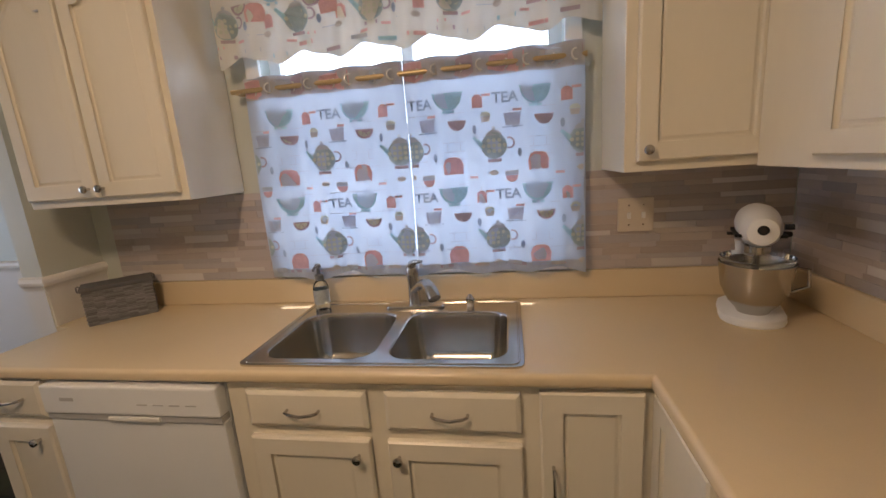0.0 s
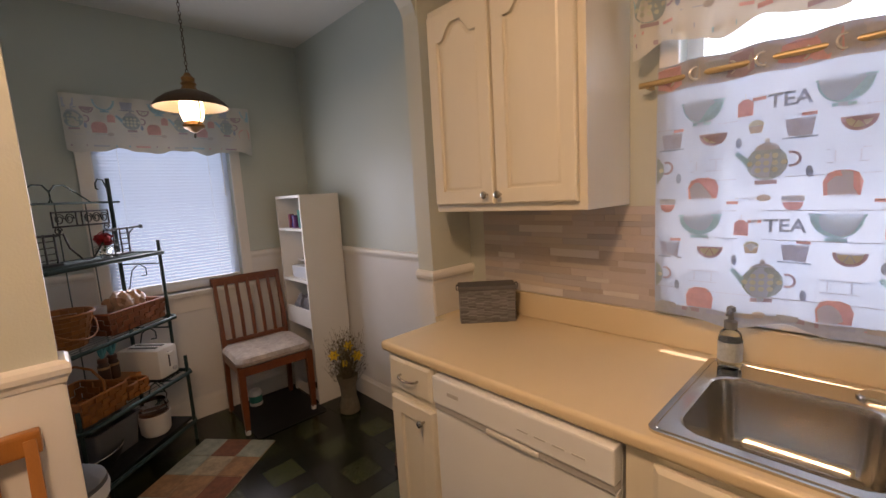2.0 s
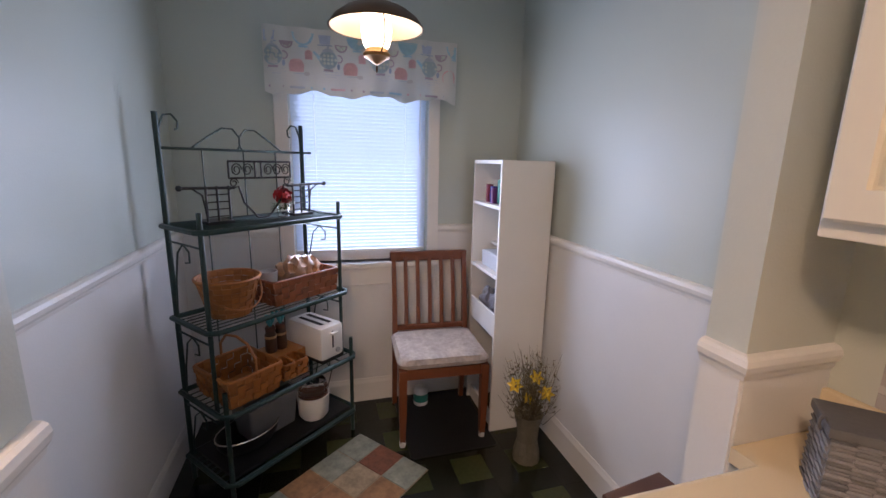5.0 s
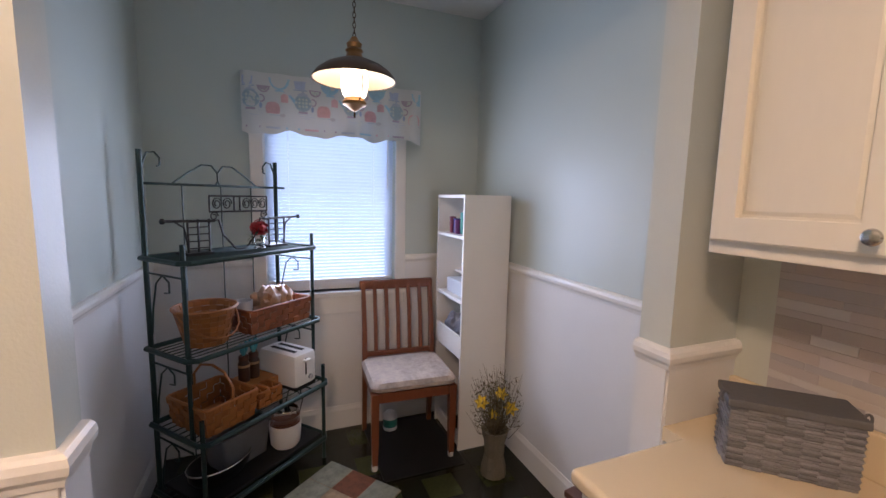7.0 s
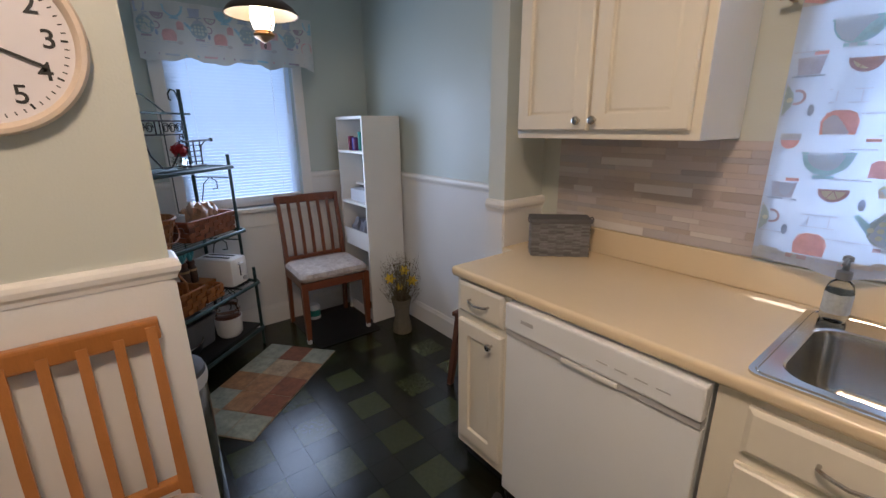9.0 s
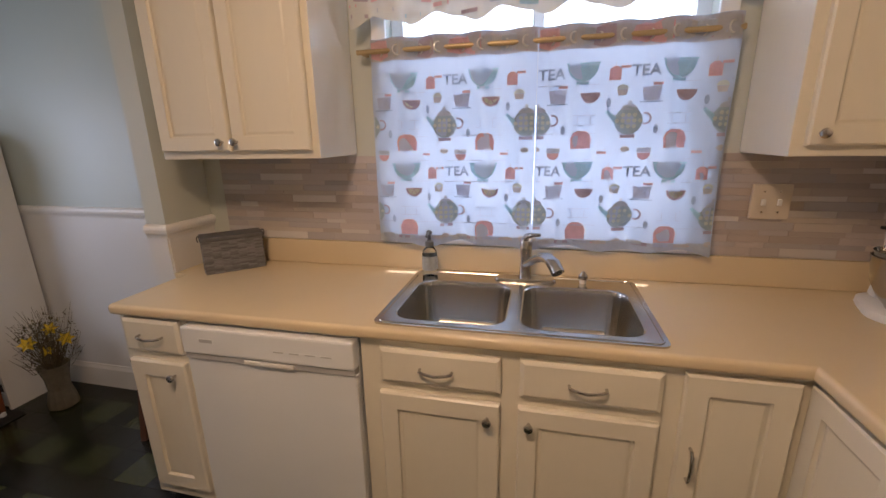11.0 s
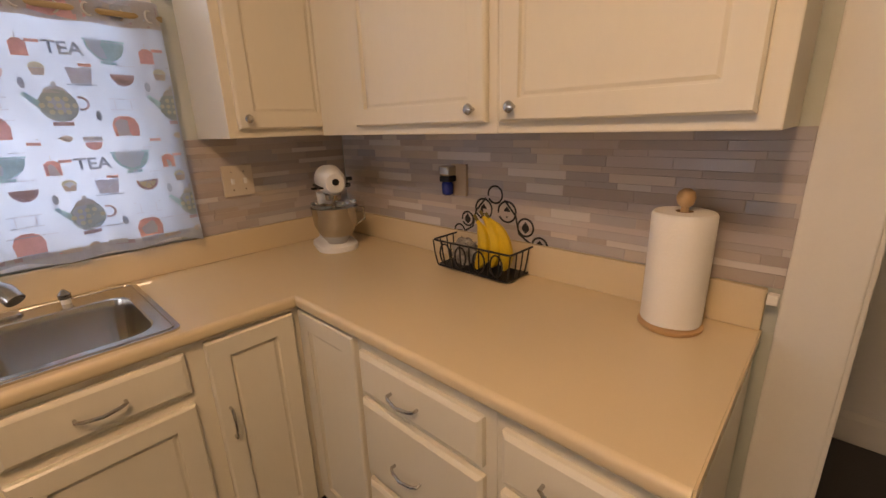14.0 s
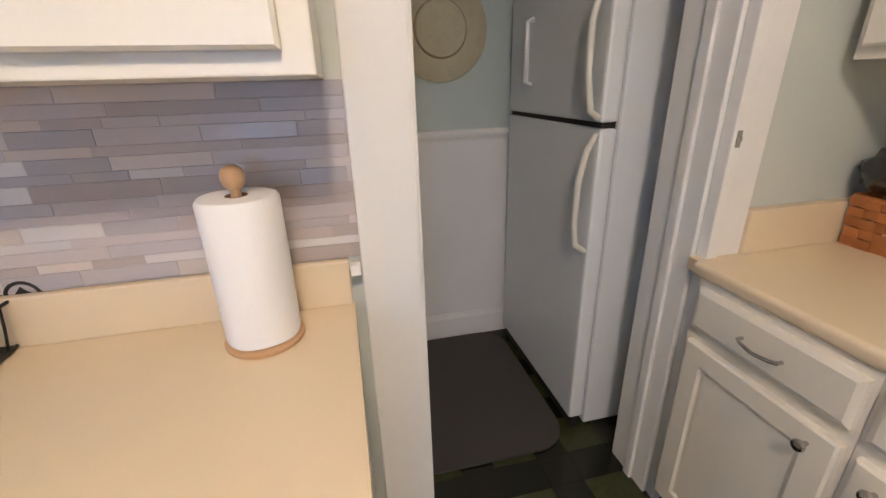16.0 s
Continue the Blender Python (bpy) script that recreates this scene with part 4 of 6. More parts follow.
def chair(m, label, w=0.46, wood=M_WOOD, tilt=9):
    """A slat-back dining chair; front towards +x, origin on the floor at its middle."""
    c = thing("dining_chair", m, label, "chair", "wooden dining chairs")
    for y in (-w / 2 + 0.02, w / 2 - 0.02):
        bm = bmesh.new()
        rings(bm, [[(0.19 + s * a, y + s * b, z) for a, b in ((-1, -1), (1, -1), (1, 1), (-1, 1))] for s, z in ((0.014, 0.03), (0.019, 0.2), (0.021, 0.44))], True, True, True)
        lg = part("leg", bm, wood, c)
        part("foot", lathe(bmesh.new(), [(0.014, 0), (0.017, 0.005), (0.017, 0.032), (0.012, 0.036)], 12, (0.19, y, 0)), M_PLASTIC_W, lg, "white plastic foot cap", True)
    for y in (-w / 2 + 0.025, w / 2 - 0.025):
        bm = bmesh.new()
        pts = [(-0.235, 0.0, 0.016), (-0.215, 0.25, 0.018), (-0.20, 0.45, 0.019), (-0.225, 0.7, 0.016), (-0.275, 0.945, 0.014)]
        rings(bm, [[(x + s * a, y + s * 0.8 * b, z) for a, b in ((-1, -1), (1, -1), (1, 1), (-1, 1))] for x, z, s in pts], True, True, True)
        part("leg", bm, wood, c)
    part("top_rail", B((-0.30, -w / 2 + 0.005, 0.905, -0.268, w / 2 - 0.005, 0.962), bev=0.008), wood, c)
    bm = B((-0.222, -w / 2 + 0.03, 0.495, -0.196, w / 2 - 0.03, 0.525), bev=0.004)
    part("lower_rail", bm, wood, c)
    for i in range(5):
        y = (i - 2) * (w - 0.09) / 5.4
        bm = bmesh.new()
        rings(bm, [[(x + 0.006 * a, y + 0.011 * b, z) for a, b in ((-1, -1), (1, -1), (1, 1), (-1, 1))] for x, z in ((-0.209, 0.51), (-0.226, 0.7), (-0.272, 0.93))], True, True, True)
        part("slat", bm, wood, c)
    for b in ((0.18, -w / 2 + 0.035, 0.385, 0.2, w / 2 - 0.035, 0.44), (-0.205, -w / 2 + 0.035, 0.385, -0.185, w / 2 - 0.035, 0.44), (-0.19, -w / 2 + 0.012, 0.385, 0.18, -w / 2 + 0.03, 0.44), (-0.19, w / 2 - 0.03, 0.385, 0.18, w / 2 - 0.012, 0.44)):
        part("apron", B(b, bev=0.002), wood, c)
    bm = bmesh.new()
    rings(bm, [rrect(-0.19 - d, -w / 2 - d, 0.215 + d, w / 2 + d, 0.045, z, 4) for d, z in ((-0.02, 0.441), (0.0, 0.455), (0.004, 0.475), (-0.012, 0.498), (-0.06, 0.508))], True, True, True)
    part("seat", bm, M_CUSHION, c, "cream and brown printed padded seat", True)
    return c


chair(pose(-3.075, 1.315, 0, 0, 0, -3), "reddish wooden slat-back dining chair with a printed padded seat", 0.48)
chair(pose(-1.245, 0.02, 0, 0, 0, 0), "golden oak slat-back dining chair against the clock wall", 0.47, M_OAK)

# ---- pendant lamp ----
pl = thing("pendant_lamp", pose(-2.60, 0.93, 1.812), "hanging oil-lamp style pendant with bronze shade, lit", "lamp")
sh = part("shade", lathe(bmesh.new(), [(0.172, 0.142), (0.170, 0.146), (0.150, 0.172), (0.115, 0.198), (0.07, 0.218), (0.045, 0.226), (0.045, 0.222), (0.07, 0.214), (0.113, 0.194), (0.147, 0.168), (0.166, 0.142)], 48, cap0=False, cap1=False), M_BRONZE, pl, "dark bronze domed shade", True)
part("lining", lathe(bmesh.new(), [(0.165, 0.143), (0.146, 0.166), (0.112, 0.191), (0.07, 0.211), (0.046, 0.219)], 48, cap0=False, cap1=False), M_SHADEIN, sh, "cream inside of the shade", True)
part("chimney", lathe(bmesh.new(), [(0.036, 0.07), (0.046, 0.085), (0.053, 0.11), (0.055, 0.135), (0.052, 0.165), (0.046, 0.20)], 28, cap0=False, cap1=False), M_GLOBE, pl, "glowing frosted glass chimney", True)
part("font", lathe(bmesh.new(), [(0.004, 0.02), (0.015, 0.025), (0.03, 0.036), (0.047, 0.045), (0.05, 0.056), (0.042, 0.066), (0.038, 0.075)], 28), M_BRASS, pl, "turned brass and wood font", True)
part("neck", lathe(bmesh.new(), [(0.046, 0.224), (0.034, 0.236), (0.03, 0.25), (0.036, 0.258), (0.028, 0.268), (0.031, 0.285), (0.02, 0.296), (0.012, 0.31)], 24), M_BRASS, pl, "", True)
bm = bmesh.new()
tube(bm, arc((0, 0, 0.006), 0.011, 0, 360, 14, (1, 0, 0), (0, 0, 1)), 0.0025, 6)
part("pull_ring", bm, M_BRONZE, pl)
for s in (-1, 1):
    bm = bmesh.new()
    tube(bm, [(0.045 * s, 0.01, 0.055), (0.062 * s, 0.02, 0.09), (0.068 * s, 0.02, 0.15), (0.05 * s, 0.01, 0.215)], 0.003, 6)
    part("arm", bm, M_BRONZE, pl)
bm = bmesh.new()
for i in range(26):
    z = 0.318 + i * 0.0195
    ax = (1, 0, 0) if i % 2 else (0, 1, 0)
    tube(bm, [Vector((0, 0, z)) + Vector(ax) * 0.006 * math.cos(radians(a)) + Vector((0, 0, 0.0125 * math.sin(radians(a)))) for a in range(0, 361, 45)], 0.0018, 5, False)
part("chain", bm, M_BRONZE, pl)
part("canopy", lathe(bmesh.new(), [(0.005, 0.80), (0.04, 0.808), (0.055, 0.827)], 24), M_BRASS, pl, "", True)
tagged(pl)

cl = thing("ceiling_light", pose(-0.42, 0.10, CEIL), "round frosted ceiling light, lit warm", "lamp")
part("base", lathe(bmesh.new(), [(0.17, 0), (0.17, -0.03), (0.15, -0.035)], 32), M_BRASS, cl)
bowl = part("diffuser", lathe(bmesh.new(), [(0.155, -0.034), (0.15, -0.06), (0.12, -0.09), (0.06, -0.108), (0.0, -0.112)], 32, cap0=False, cap1=False), M_CEILGLOBE, cl, "glowing frosted glass bowl", True)

# ---- bookcase ----
bc = thing("bookcase", pose(-3.30, 1.583, 0), "tall narrow white bookcase leaning slightly at the wall", "bookcase")
W, D, Hh = 0.40, 0.295, 1.505
part("side_panel", B((0, 0, 0, 0.016, D, Hh), bev=0.001), M_WHITE, bc)
part("side_panel", B((W - 0.016, 0, 0, W, D, Hh), bev=0.001), M_WHITE, bc)
part("back_panel", B((0.016, D - 0.006, 0.0, W - 0.016, D, Hh)), M_WHITE, bc)
part("top", B((0.016, 0, Hh - 0.018, W - 0.016, D - 0.006, Hh)), M_WHITE, bc)
for z in (0.56, 0.885, 1.255):
    part("shelf", B((0.016, 0.002, z, W - 0.016, D - 0.006, z + 0.017)), M_WHITE, bc)
part("shelf_lip", B((0.016, 0.0, 0.577, W - 0.016, 0.014, 0.69), bev=0.001), M_WHITE, bc)
part("short_shelf", B((0.016, 0.12, 1.01, W - 0.016, D - 0.006, 1.025)), M_WHITE, bc)
part("kick_board", B((0.016, 0.02, 0.0, W - 0.016, 0.034, 0.08)), M_WHITE, bc)
for i, (x, y, r, h, mm, lb) in enumerate(((-3.10, 1.635, 0.022, 0.085, M_PURPLE, "small purple plastic cup on the bookcase"), (-3.15, 1.65, 0.022, 0.09, M_BLUE, "small blue plastic cup on the bookcase"), (-3.07, 1.66, 0.022, 0.13, M_TEAL, "tall teal plastic bottle on the bookcase"), (-3.19, 1.64, 0.02, 0.10, mat("wine_plastic", (0.16, 0.01, 0.03), 0.35), "small wine-red plastic cup on the bookcase"))):
    o = thing("cup", pose(x, y, 1.272), lb, "cup", "cups on the bookcase")
    part("body", lathe(bmesh.new(), [(r * 0.8, 0), (r, 0.01), (r, h), (r * 0.88, h), (r * 0.7, 0.01)], 14, cap1=True), mm, o, smooth=True)
o = thing("storage_tub", pose(-3.10, 1.69, 0.902), "clear plastic tub on the bookcase shelf", "box")
part("tub", B((-0.12, -0.07, 0, 0.12, 0.09, 0.09), bev=0.01), mat("cloudy_plastic", (0.55, 0.58, 0.62), 0.25, var=0.05), o)
random.seed(5)
for x, y in ((-3.20, 1.67), (-3.09, 1.68)):
    o = thing("plastic_bag", pose(x, y, 0.577), "crumpled grey plastic bag on the bookcase", "bag", "plastic bags")
    bm = bmesh.new()
    bmesh.ops.create_icosphere(bm, subdivisions=3, radius=1)
    for v in bm.verts:
        k = 0.8 + 0.35 * noise.noise(v.co * 2.3 + Vector((x * 9, 0, 0)))
        v.co = Vector((v.co.x * 0.06 * k, v.co.y * 0.07 * k, max(0, 0.10 + v.co.z * 0.10 * k)))
    part("bag", bm, mat("grey_film", (0.22, 0.23, 0.28), 0.3, var=0.4, scale=20, coat=0.4), o)

# ---- vase with dry stems and yellow flowers ----
vs = thing("flower_vase", pose(-2.645, 1.68, 0), "glass vase of dry stems and yellow flowers on the floor", "vase")
prof = [(0.052, 0.0), (0.070, 0.012), (0.066, 0.06), (0.052, 0.12), (0.056, 0.19), (0.074, 0.265)]
part("vase", lathe(bmesh.new(), prof + [(r - 0.005, z + 0.0) for r, z in prof[::-1][:-1]] + [(0.04, 0.012)], 12), mat("smoky_vase_glass", (0.27, 0.23, 0.16), 0.15, var=0.2, scale=30, trans=0.45, coat=0.5), vs, smooth=False)
bm = bmesh.new()
for i in range(120):
    a, t = random.uniform(0, 6.28), random.uniform(0.02, 0.17)
    h = random.uniform(0.34, 0.60)
    b = random.uniform(0, 0.025)
    tube(bm, [(b * math.cos(a), b * math.sin(a), 0.02), (0.03 * math.cos(a), 0.03 * math.sin(a), 0.25), (t * 0.6 * math.cos(a), t * 0.6 * math.sin(a), h * 0.72), (t * math.cos(a + 0.3), t * math.sin(a + 0.3), h)], 0.0016, 4, radii=[0.0022, 0.002, 0.0015, 0.0006])
for i in range(520):
    a, t, h = random.uniform(0, 6.28), random.uniform(0.0, 0.13), random.uniform(0.27, 0.52)
    p = Vector((t * math.cos(a), t * math.sin(a), h))
    d = Vector((random.uniform(-1, 1), random.uniform(-1, 1), random.uniform(-0.2, 1))).normalized() * random.uniform(0.015, 0.04)
    s = d.cross((0.3, 0.2, 1)).normalized() * 0.004
    bm.faces.new([bm.verts.new(q) for q in (p - s * 0.3, p + d * 0.5 - s, p + d, p + d * 0.5 + s)])
tagged(part("dry_bouquet", bm, M_STEM, vs, "brown dry twigs and leaves"), kind="stuff")
for p, k in (((-0.0, -0.085, 0.43), 1), ((0.05, 0.0, 0.485), 0.9), ((0.06, 0.055, 0.40), 1), ((0.02, -0.02, 0.36), 0.7)):
    f = bmesh.new()
    for i in range(6):
        a = math.pi * i / 3
        c, s = math.cos(a), math.sin(a)
        pts = [(0, 0, 0), (0.014, 0.009, 0.005), (0.032, 0, 0.001), (0.014, -0.009, 0.005)]
        f.faces.new([f.verts.new((x * c - y * s, x * s + y * c, z)) for x, y, z in pts])
    lathe(f, [(0.006, 0), (0.007, 0.012), (0.0085, 0.016)], 8)
    fl = part("flower", f, M_YELLOW, vs, "yellow daffodil-like flower")
    fl.matrix_basis = look(p, Vector(p) - Vector((1.5, -1.2, 1.0))) @ Matrix.Diagonal((1.35 * k, 1.35 * k, 1.35 * k, 1))

# ---- baker's rack and its load ----
RO, RU = Vector((-2.925, 0.095, 0)), math.degrees(math.atan2(0.533, -0.45))
RM = pose(RO.x, RO.y, 0, 0, 0, RU)      # local x along the back, local -y towards the room
rk = thing("bakers_rack", RM, "dark green tubular metal baker's rack with scrollwork and four shelves", "rack")
RL = 0.69


def rx(x, y, z):
    return RM @ Vector((x, y, z))


for x in (0, RL):
    part("post", tube(bmesh.new(), [(x, 0, 0), (x, 0, 1.66)], 0.011, 10), M_GREENMETAL, rk, smooth=True)
    part("post", tube(bmesh.new(), [(x, -0.27, 0.75), (x, -0.27, 1.28)], 0.010, 10), M_GREENMETAL, rk, smooth=True)
    part("post", tube(bmesh.new(), [(x, -0.34, 0.0), (x, -0.34, 0.555)], 0.010, 10), M_GREENMETAL, rk, smooth=True)
    part("post", tube(bmesh.new(), [(x, -0.27, 0.44), (x, -0.27, 0.78)], 0.009, 10), M_GREENMETAL, rk, smooth=True)
for z, d in ((1.205, 0.30), (0.805, 0.32), (0.455, 0.37), (0.13, 0.36)):
    bm = bmesh.new()
    lp = [(-0.02, 0, z), (-0.02, -d + 0.03, z), (0.01, -d, z), (RL - 0.01, -d, z), (RL + 0.02, -d + 0.03, z), (RL + 0.02, 0, z), (-0.02, 0, z)]
    tube(bm, lp, 0.0115, 8, False)
    part("shelf_frame", bm, M_GREENMETAL, rk, smooth=True)
    for i in range(9):
        y = -0.02 - i * (d - 0.04) / 8
        part("shelf_wire", tube(bmesh.new(), [(-0.018, y, z), (RL + 0.018, y, z)], 0.0028, 5), M_GREENMETAL, rk)
part("top_bar", tube(bmesh.new(), [(-0.0, 0, 1.52), (RL + 0.06, 0, 1.52)], 0.006, 8), M_GREENMETAL, rk)
for x in (0.17, 0.36, 0.53):
    part("back_wire", tube(bmesh.new(), [(x, 0, 0.13), (x, 0, 1.52)], 0.0032, 6), M_GREENMETAL, rk)
for s in (0, 1):
    def fx(x):
        return RL - x if s else x
    pts = [(fx(0.13), 0, 1.525), (fx(0.20), 0, 1.575), (fx(0.265), 0, 1.615), (fx(0.315), 0, 1.615), (fx(0.345), 0, 1.58), (fx(0.345), 0, 1.54), (fx(0.335), 0, 1.525)]
    part("scroll", tube(bmesh.new(), pts, 0.0042, 6), M_GREENMETAL, rk, smooth=True)
    pts = [Vector((fx(0.006), 0, 1.545)), Vector((fx(0.01), 0, 1.60)), Vector((fx(0.03), 0, 1.65)), Vector((fx(0.06), 0, 1.655)), Vector((fx(0.082), 0, 1.63)), Vector((fx(0.08), 0, 1.60)), Vector((fx(0.068), 0, 1.595))]
    part("scroll", tube(bmesh.new(), pts, 0.0042, 6), M_GREENMETAL, rk, smooth=True)
    for z0 in (1.16, 0.76, 0.41):
        pts = [(s * RL, -0.02, z0 - 0.29), (s * RL, -0.035, z0 - 0.18), (s * RL, -0.07, z0 - 0.06), (s * RL, -0.12, z0 - 0.02), (s * RL, -0.165, z0 - 0.045), (s * RL, -0.165, z0 - 0.09), (s * RL, -0.13, z0 - 0.095)]
        part("scroll", tube(bmesh.new(), pts, 0.0038, 6), M_GREENMETAL, rk, smooth=True)
        part("side_bar", tube(bmesh.new(), [(s * RL, 0, z0 - 0.02), (s * RL, -0.27, z0 - 0.02)], 0.0045, 6), M_GREENMETAL, rk)
bt = thing("storage_board", RM @ pose(0.01, 0, 0.142), "dark board on the rack's bottom shelf", "board")
part("board", B((0.0, -0.34, 0, RL - 0.03, -0.02, 0.016), bev=0.003), M_BLACK, bt)
pan = thing("roasting_pan", RM @ pose(0.18, -0.17, 0.158), "black oval roasting pan with a bright rim", "pan")
bm = bmesh.new()
rings(bm, [[(0.15 * s * math.cos(a), 0.10 * s * math.sin(a), z) for a in [2 * math.pi * i / 28 for i in range(28)]] for s, z in ((0.8, 0), (0.95, 0.03), (1.0, 0.07), (0.97, 0.07), (0.92, 0.03), (0.78, 0.008))], True, True, True)
part("body", bm, M_BLACK, pan, smooth=True)
bm = bmesh.new()
tube(bm, [(0.15 * math.cos(a), 0.10 * math.sin(a), 0.072) for a in [2 * math.pi * i / 28 for i in range(29)]], 0.004, 6)
part("rim", bm, M_STEEL, pan, "bright metal rim", True)
pot = thing("planter_pot", RM @ pose(0.50, -0.25, 0.158), "white pot with dark contents on the rack's bottom shelf", "pot")
part("pot", lathe(bmesh.new(), [(0.06, 0), (0.075, 0.02), (0.083, 0.13), (0.078, 0.13), (0.07, 0.02), (0.0, 0.015)], 24, cap1=False), M_PLASTIC_W, pot, smooth=True)
part("soil", lathe(bmesh.new(), [(0.075, 0.10), (0.075, 0.125), (0.05, 0.14), (0.0, 0.145)], 20, cap1=False), M_WOOD, pot, "brown contents")
part("bag", lathe(bmesh.new(), [(0.072, 0.128), (0.078, 0.17), (0.066, 0.20)], 14, cap0=False, cap1=False), M_CLEAR, pot, "clear plastic film")


tub = thing("storage_bin", RM @ pose(0.30, -0.13, 0.158), "cloudy grey plastic bin on the rack's bottom shelf", "bin")
bm = bmesh.new()
rings(bm, [rrect(-w, -d, w, d, 0.02, z, 4) for w, d, z in ((0.12, 0.08, 0), (0.135, 0.092, 0.165), (0.145, 0.10, 0.167), (0.145, 0.10, 0.18), (0.13, 0.088, 0.18), (0.117, 0.077, 0.006))], True, True, True)
part("bin", bm, mat("cloudy_grey_plastic", (0.16, 0.165, 0.17), 0.3, var=0.1, scale=12), tub, smooth=True)


def splint_basket(m, w, d, h, label, flare=0.02, handle=False, material=None):
    b = thing("basket", m, label, "basket", "woven splint baskets")
    bm = bmesh.new()
    rows = max(3, round(h / 0.028))
    for r in range(rows):
        z0, z1 = h * r / rows + 0.0012, h * (r + 1) / rows - 0.0012
        for sx, sy, L, ax in ((0, -1, w, 0), (0, 1, w, 0), (-1, 0, d, 1), (1, 0, d, 1)):
            n = max(2, round(L / 0.035))
            for i in range(n):
                a0, a1 = -L / 2 + L * i / n, -L / 2 + L * (i + 1) / n
                o = 0.0035 * (1 if (i + r) % 2 else -1)
                f0, f1 = 1 + flare * z0 / h * 2, 1 + flare * z1 / h * 2
                off = (d if ax == 0 else w) / 2
                q = []
                for a, z, f in ((a0, z0, f0), (a1, z0, f0), (a1, z1, f1), (a0, z1, f1)):
                    q.append((a * f, sy * (off * f + o), z) if ax == 0 else (sx * (off * f + o), a * f, z))
                inn = [(x * 0.965, y * 0.965, z) for x, y, z in q]
                rings(bm, [inn, q], True, True, True)
    tagged(part("weave", bm, material or M_BASKETWOOD, b), kind="stuff")
    f = 1 + flare * 2
    part("bottom", B((-w / 2 * 0.97, -d / 2 * 0.97, 0.0, w / 2 * 0.97, d / 2 * 0.97, 0.006)), material or M_BASKETWOOD, b)
    bm = bmesh.new()
    tube(bm, [(x, y, h) for x, y, _ in rrect(-w / 2 * f, -d / 2 * f, w / 2 * f, d / 2 * f, 0.02, 0)] + [(w / 2 * f, d / 2 * f - 0.02, h)], 0.007, 8)
    part("rim", bm, material or M_BASKETWOOD, b, smooth=True)
    if handle:
        bm = bmesh.new()
        tube(bm, [(0, -d / 2 * f, h - 0.02), (0, -d / 2 * f, h + 0.06), (0, -d / 3, h + 0.115), (0, 0, h + 0.13), (0, d / 3, h + 0.115), (0, d / 2 * f, h + 0.06), (0, d / 2 * f, h - 0.02)], 0.006, 8)
        part("handle", bm, material or M_BASKETWOOD, b, smooth=True)
    return b


SH2, SH3 = 0.8175, 0.4675
b = thing("basket", RM @ pose(0.145, -0.17, SH2), "round honey-coloured splint basket with a low swing handle", "basket", "woven splint baskets")
bm = bmesh.new()
for r in range(7):
    for i in range(22):
        z0, z1 = 0.165 * r / 7 + 0.001, 0.165 * (r + 1) / 7 - 0.001
        a0, a1 = 2 * math.pi * i / 22, 2 * math.pi * (i + 1) / 22
        o = 0.002 * (1 if (i + r) % 2 else -1)
        q = [((0.085 + 0.25 * z + o) * math.cos(a), (0.085 + 0.25 * z + o) * math.sin(a), z) for a, z in ((a0, z0), (a1, z0), (a1, z1), (a0, z1))]
        rings(bm, [[(x * 0.95, y * 0.95, z) for x, y, z in q], q], True, True, True)
tagged(part("weave", bm, M_BASKETWOOD, b), kind="stuff")
part("bottom", lathe(bmesh.new(), [(0.083, 0), (0.083, 0.008)], 22), M_BASKETWOOD, b)
part("rim", tube(bmesh.new(), arc((0, 0, 0.165), 0.128, 0, 360, 26, (1, 0, 0), (0, 1, 0)), 0.007, 8), M_BASKETWOOD, b, smooth=True)
part("handle", tube(bmesh.new(), [(0.13 * math.cos(a), -0.13 * math.sin(a) - 0.004, 0.155 - 0.11 * math.sin(a)) for a in [math.pi * i / 12 for i in range(13)]], 0.004, 6), M_BASKETWOOD, b, smooth=True)
splint_basket(RM @ pose(0.485, -0.165, SH2), 0.36, 0.20, 0.115, "long brown splint basket holding bread", 0.03, material=mat("dark_basket_splint", (0.24, 0.075, 0.025), 0.45, var=0.25, scale=14, island=0.22, bump=0.15))
for dx, r in ((0.02, 0.075), (0.10, 0.06)):
    o = thing("bread_loaf", RM @ pose(0.46 + dx, -0.165, SH2 + 0.008), "bread in a clear bag inside the long basket", "bread", "bread loaves")
    bm = bmesh.new()
    bmesh.ops.create_icosphere(bm, subdivisions=3, radius=1)
    for v in bm.verts:
        k = 1 + 0.4 * noise.noise(v.co * 3.2 + Vector((dx * 40, 0, 0)))
        v.co = Vector((v.co.x * r * k, v.co.y * 0.07 * k, 0.095 + v.co.z * 0.09 * k))
    part("loaf", bm, M_BREAD, o, smooth=True)
o = thing("plastic_cup", RM @ pose(0.345, -0.16, SH2 + 0.008), "clear plastic tub in the long basket", "cup")
part("tub", lathe(bmesh.new(), [(0.035, 0), (0.042, 0.14), (0.038, 0.14), (0.033, 0.004)], 18), mat("cloudy_tub", (0.6, 0.6, 0.6), 0.25, trans=0.3), o, smooth=True)
splint_basket(RM @ pose(0.135, -0.215, SH3), 0.23, 0.25, 0.125, "square honey-coloured splint basket with an arched handle", 0.05, True)
for x in (0.315, 0.385):
    splint_basket(RM @ pose(x + 0.005, -0.27, SH3), 0.062, 0.10, 0.075, "small honey-coloured splint basket with a leather tab", 0.02)
wb = thing("wooden_box", RM @ pose(0.40, -0.14, SH3), "flat honey wood box under the toaster", "box")
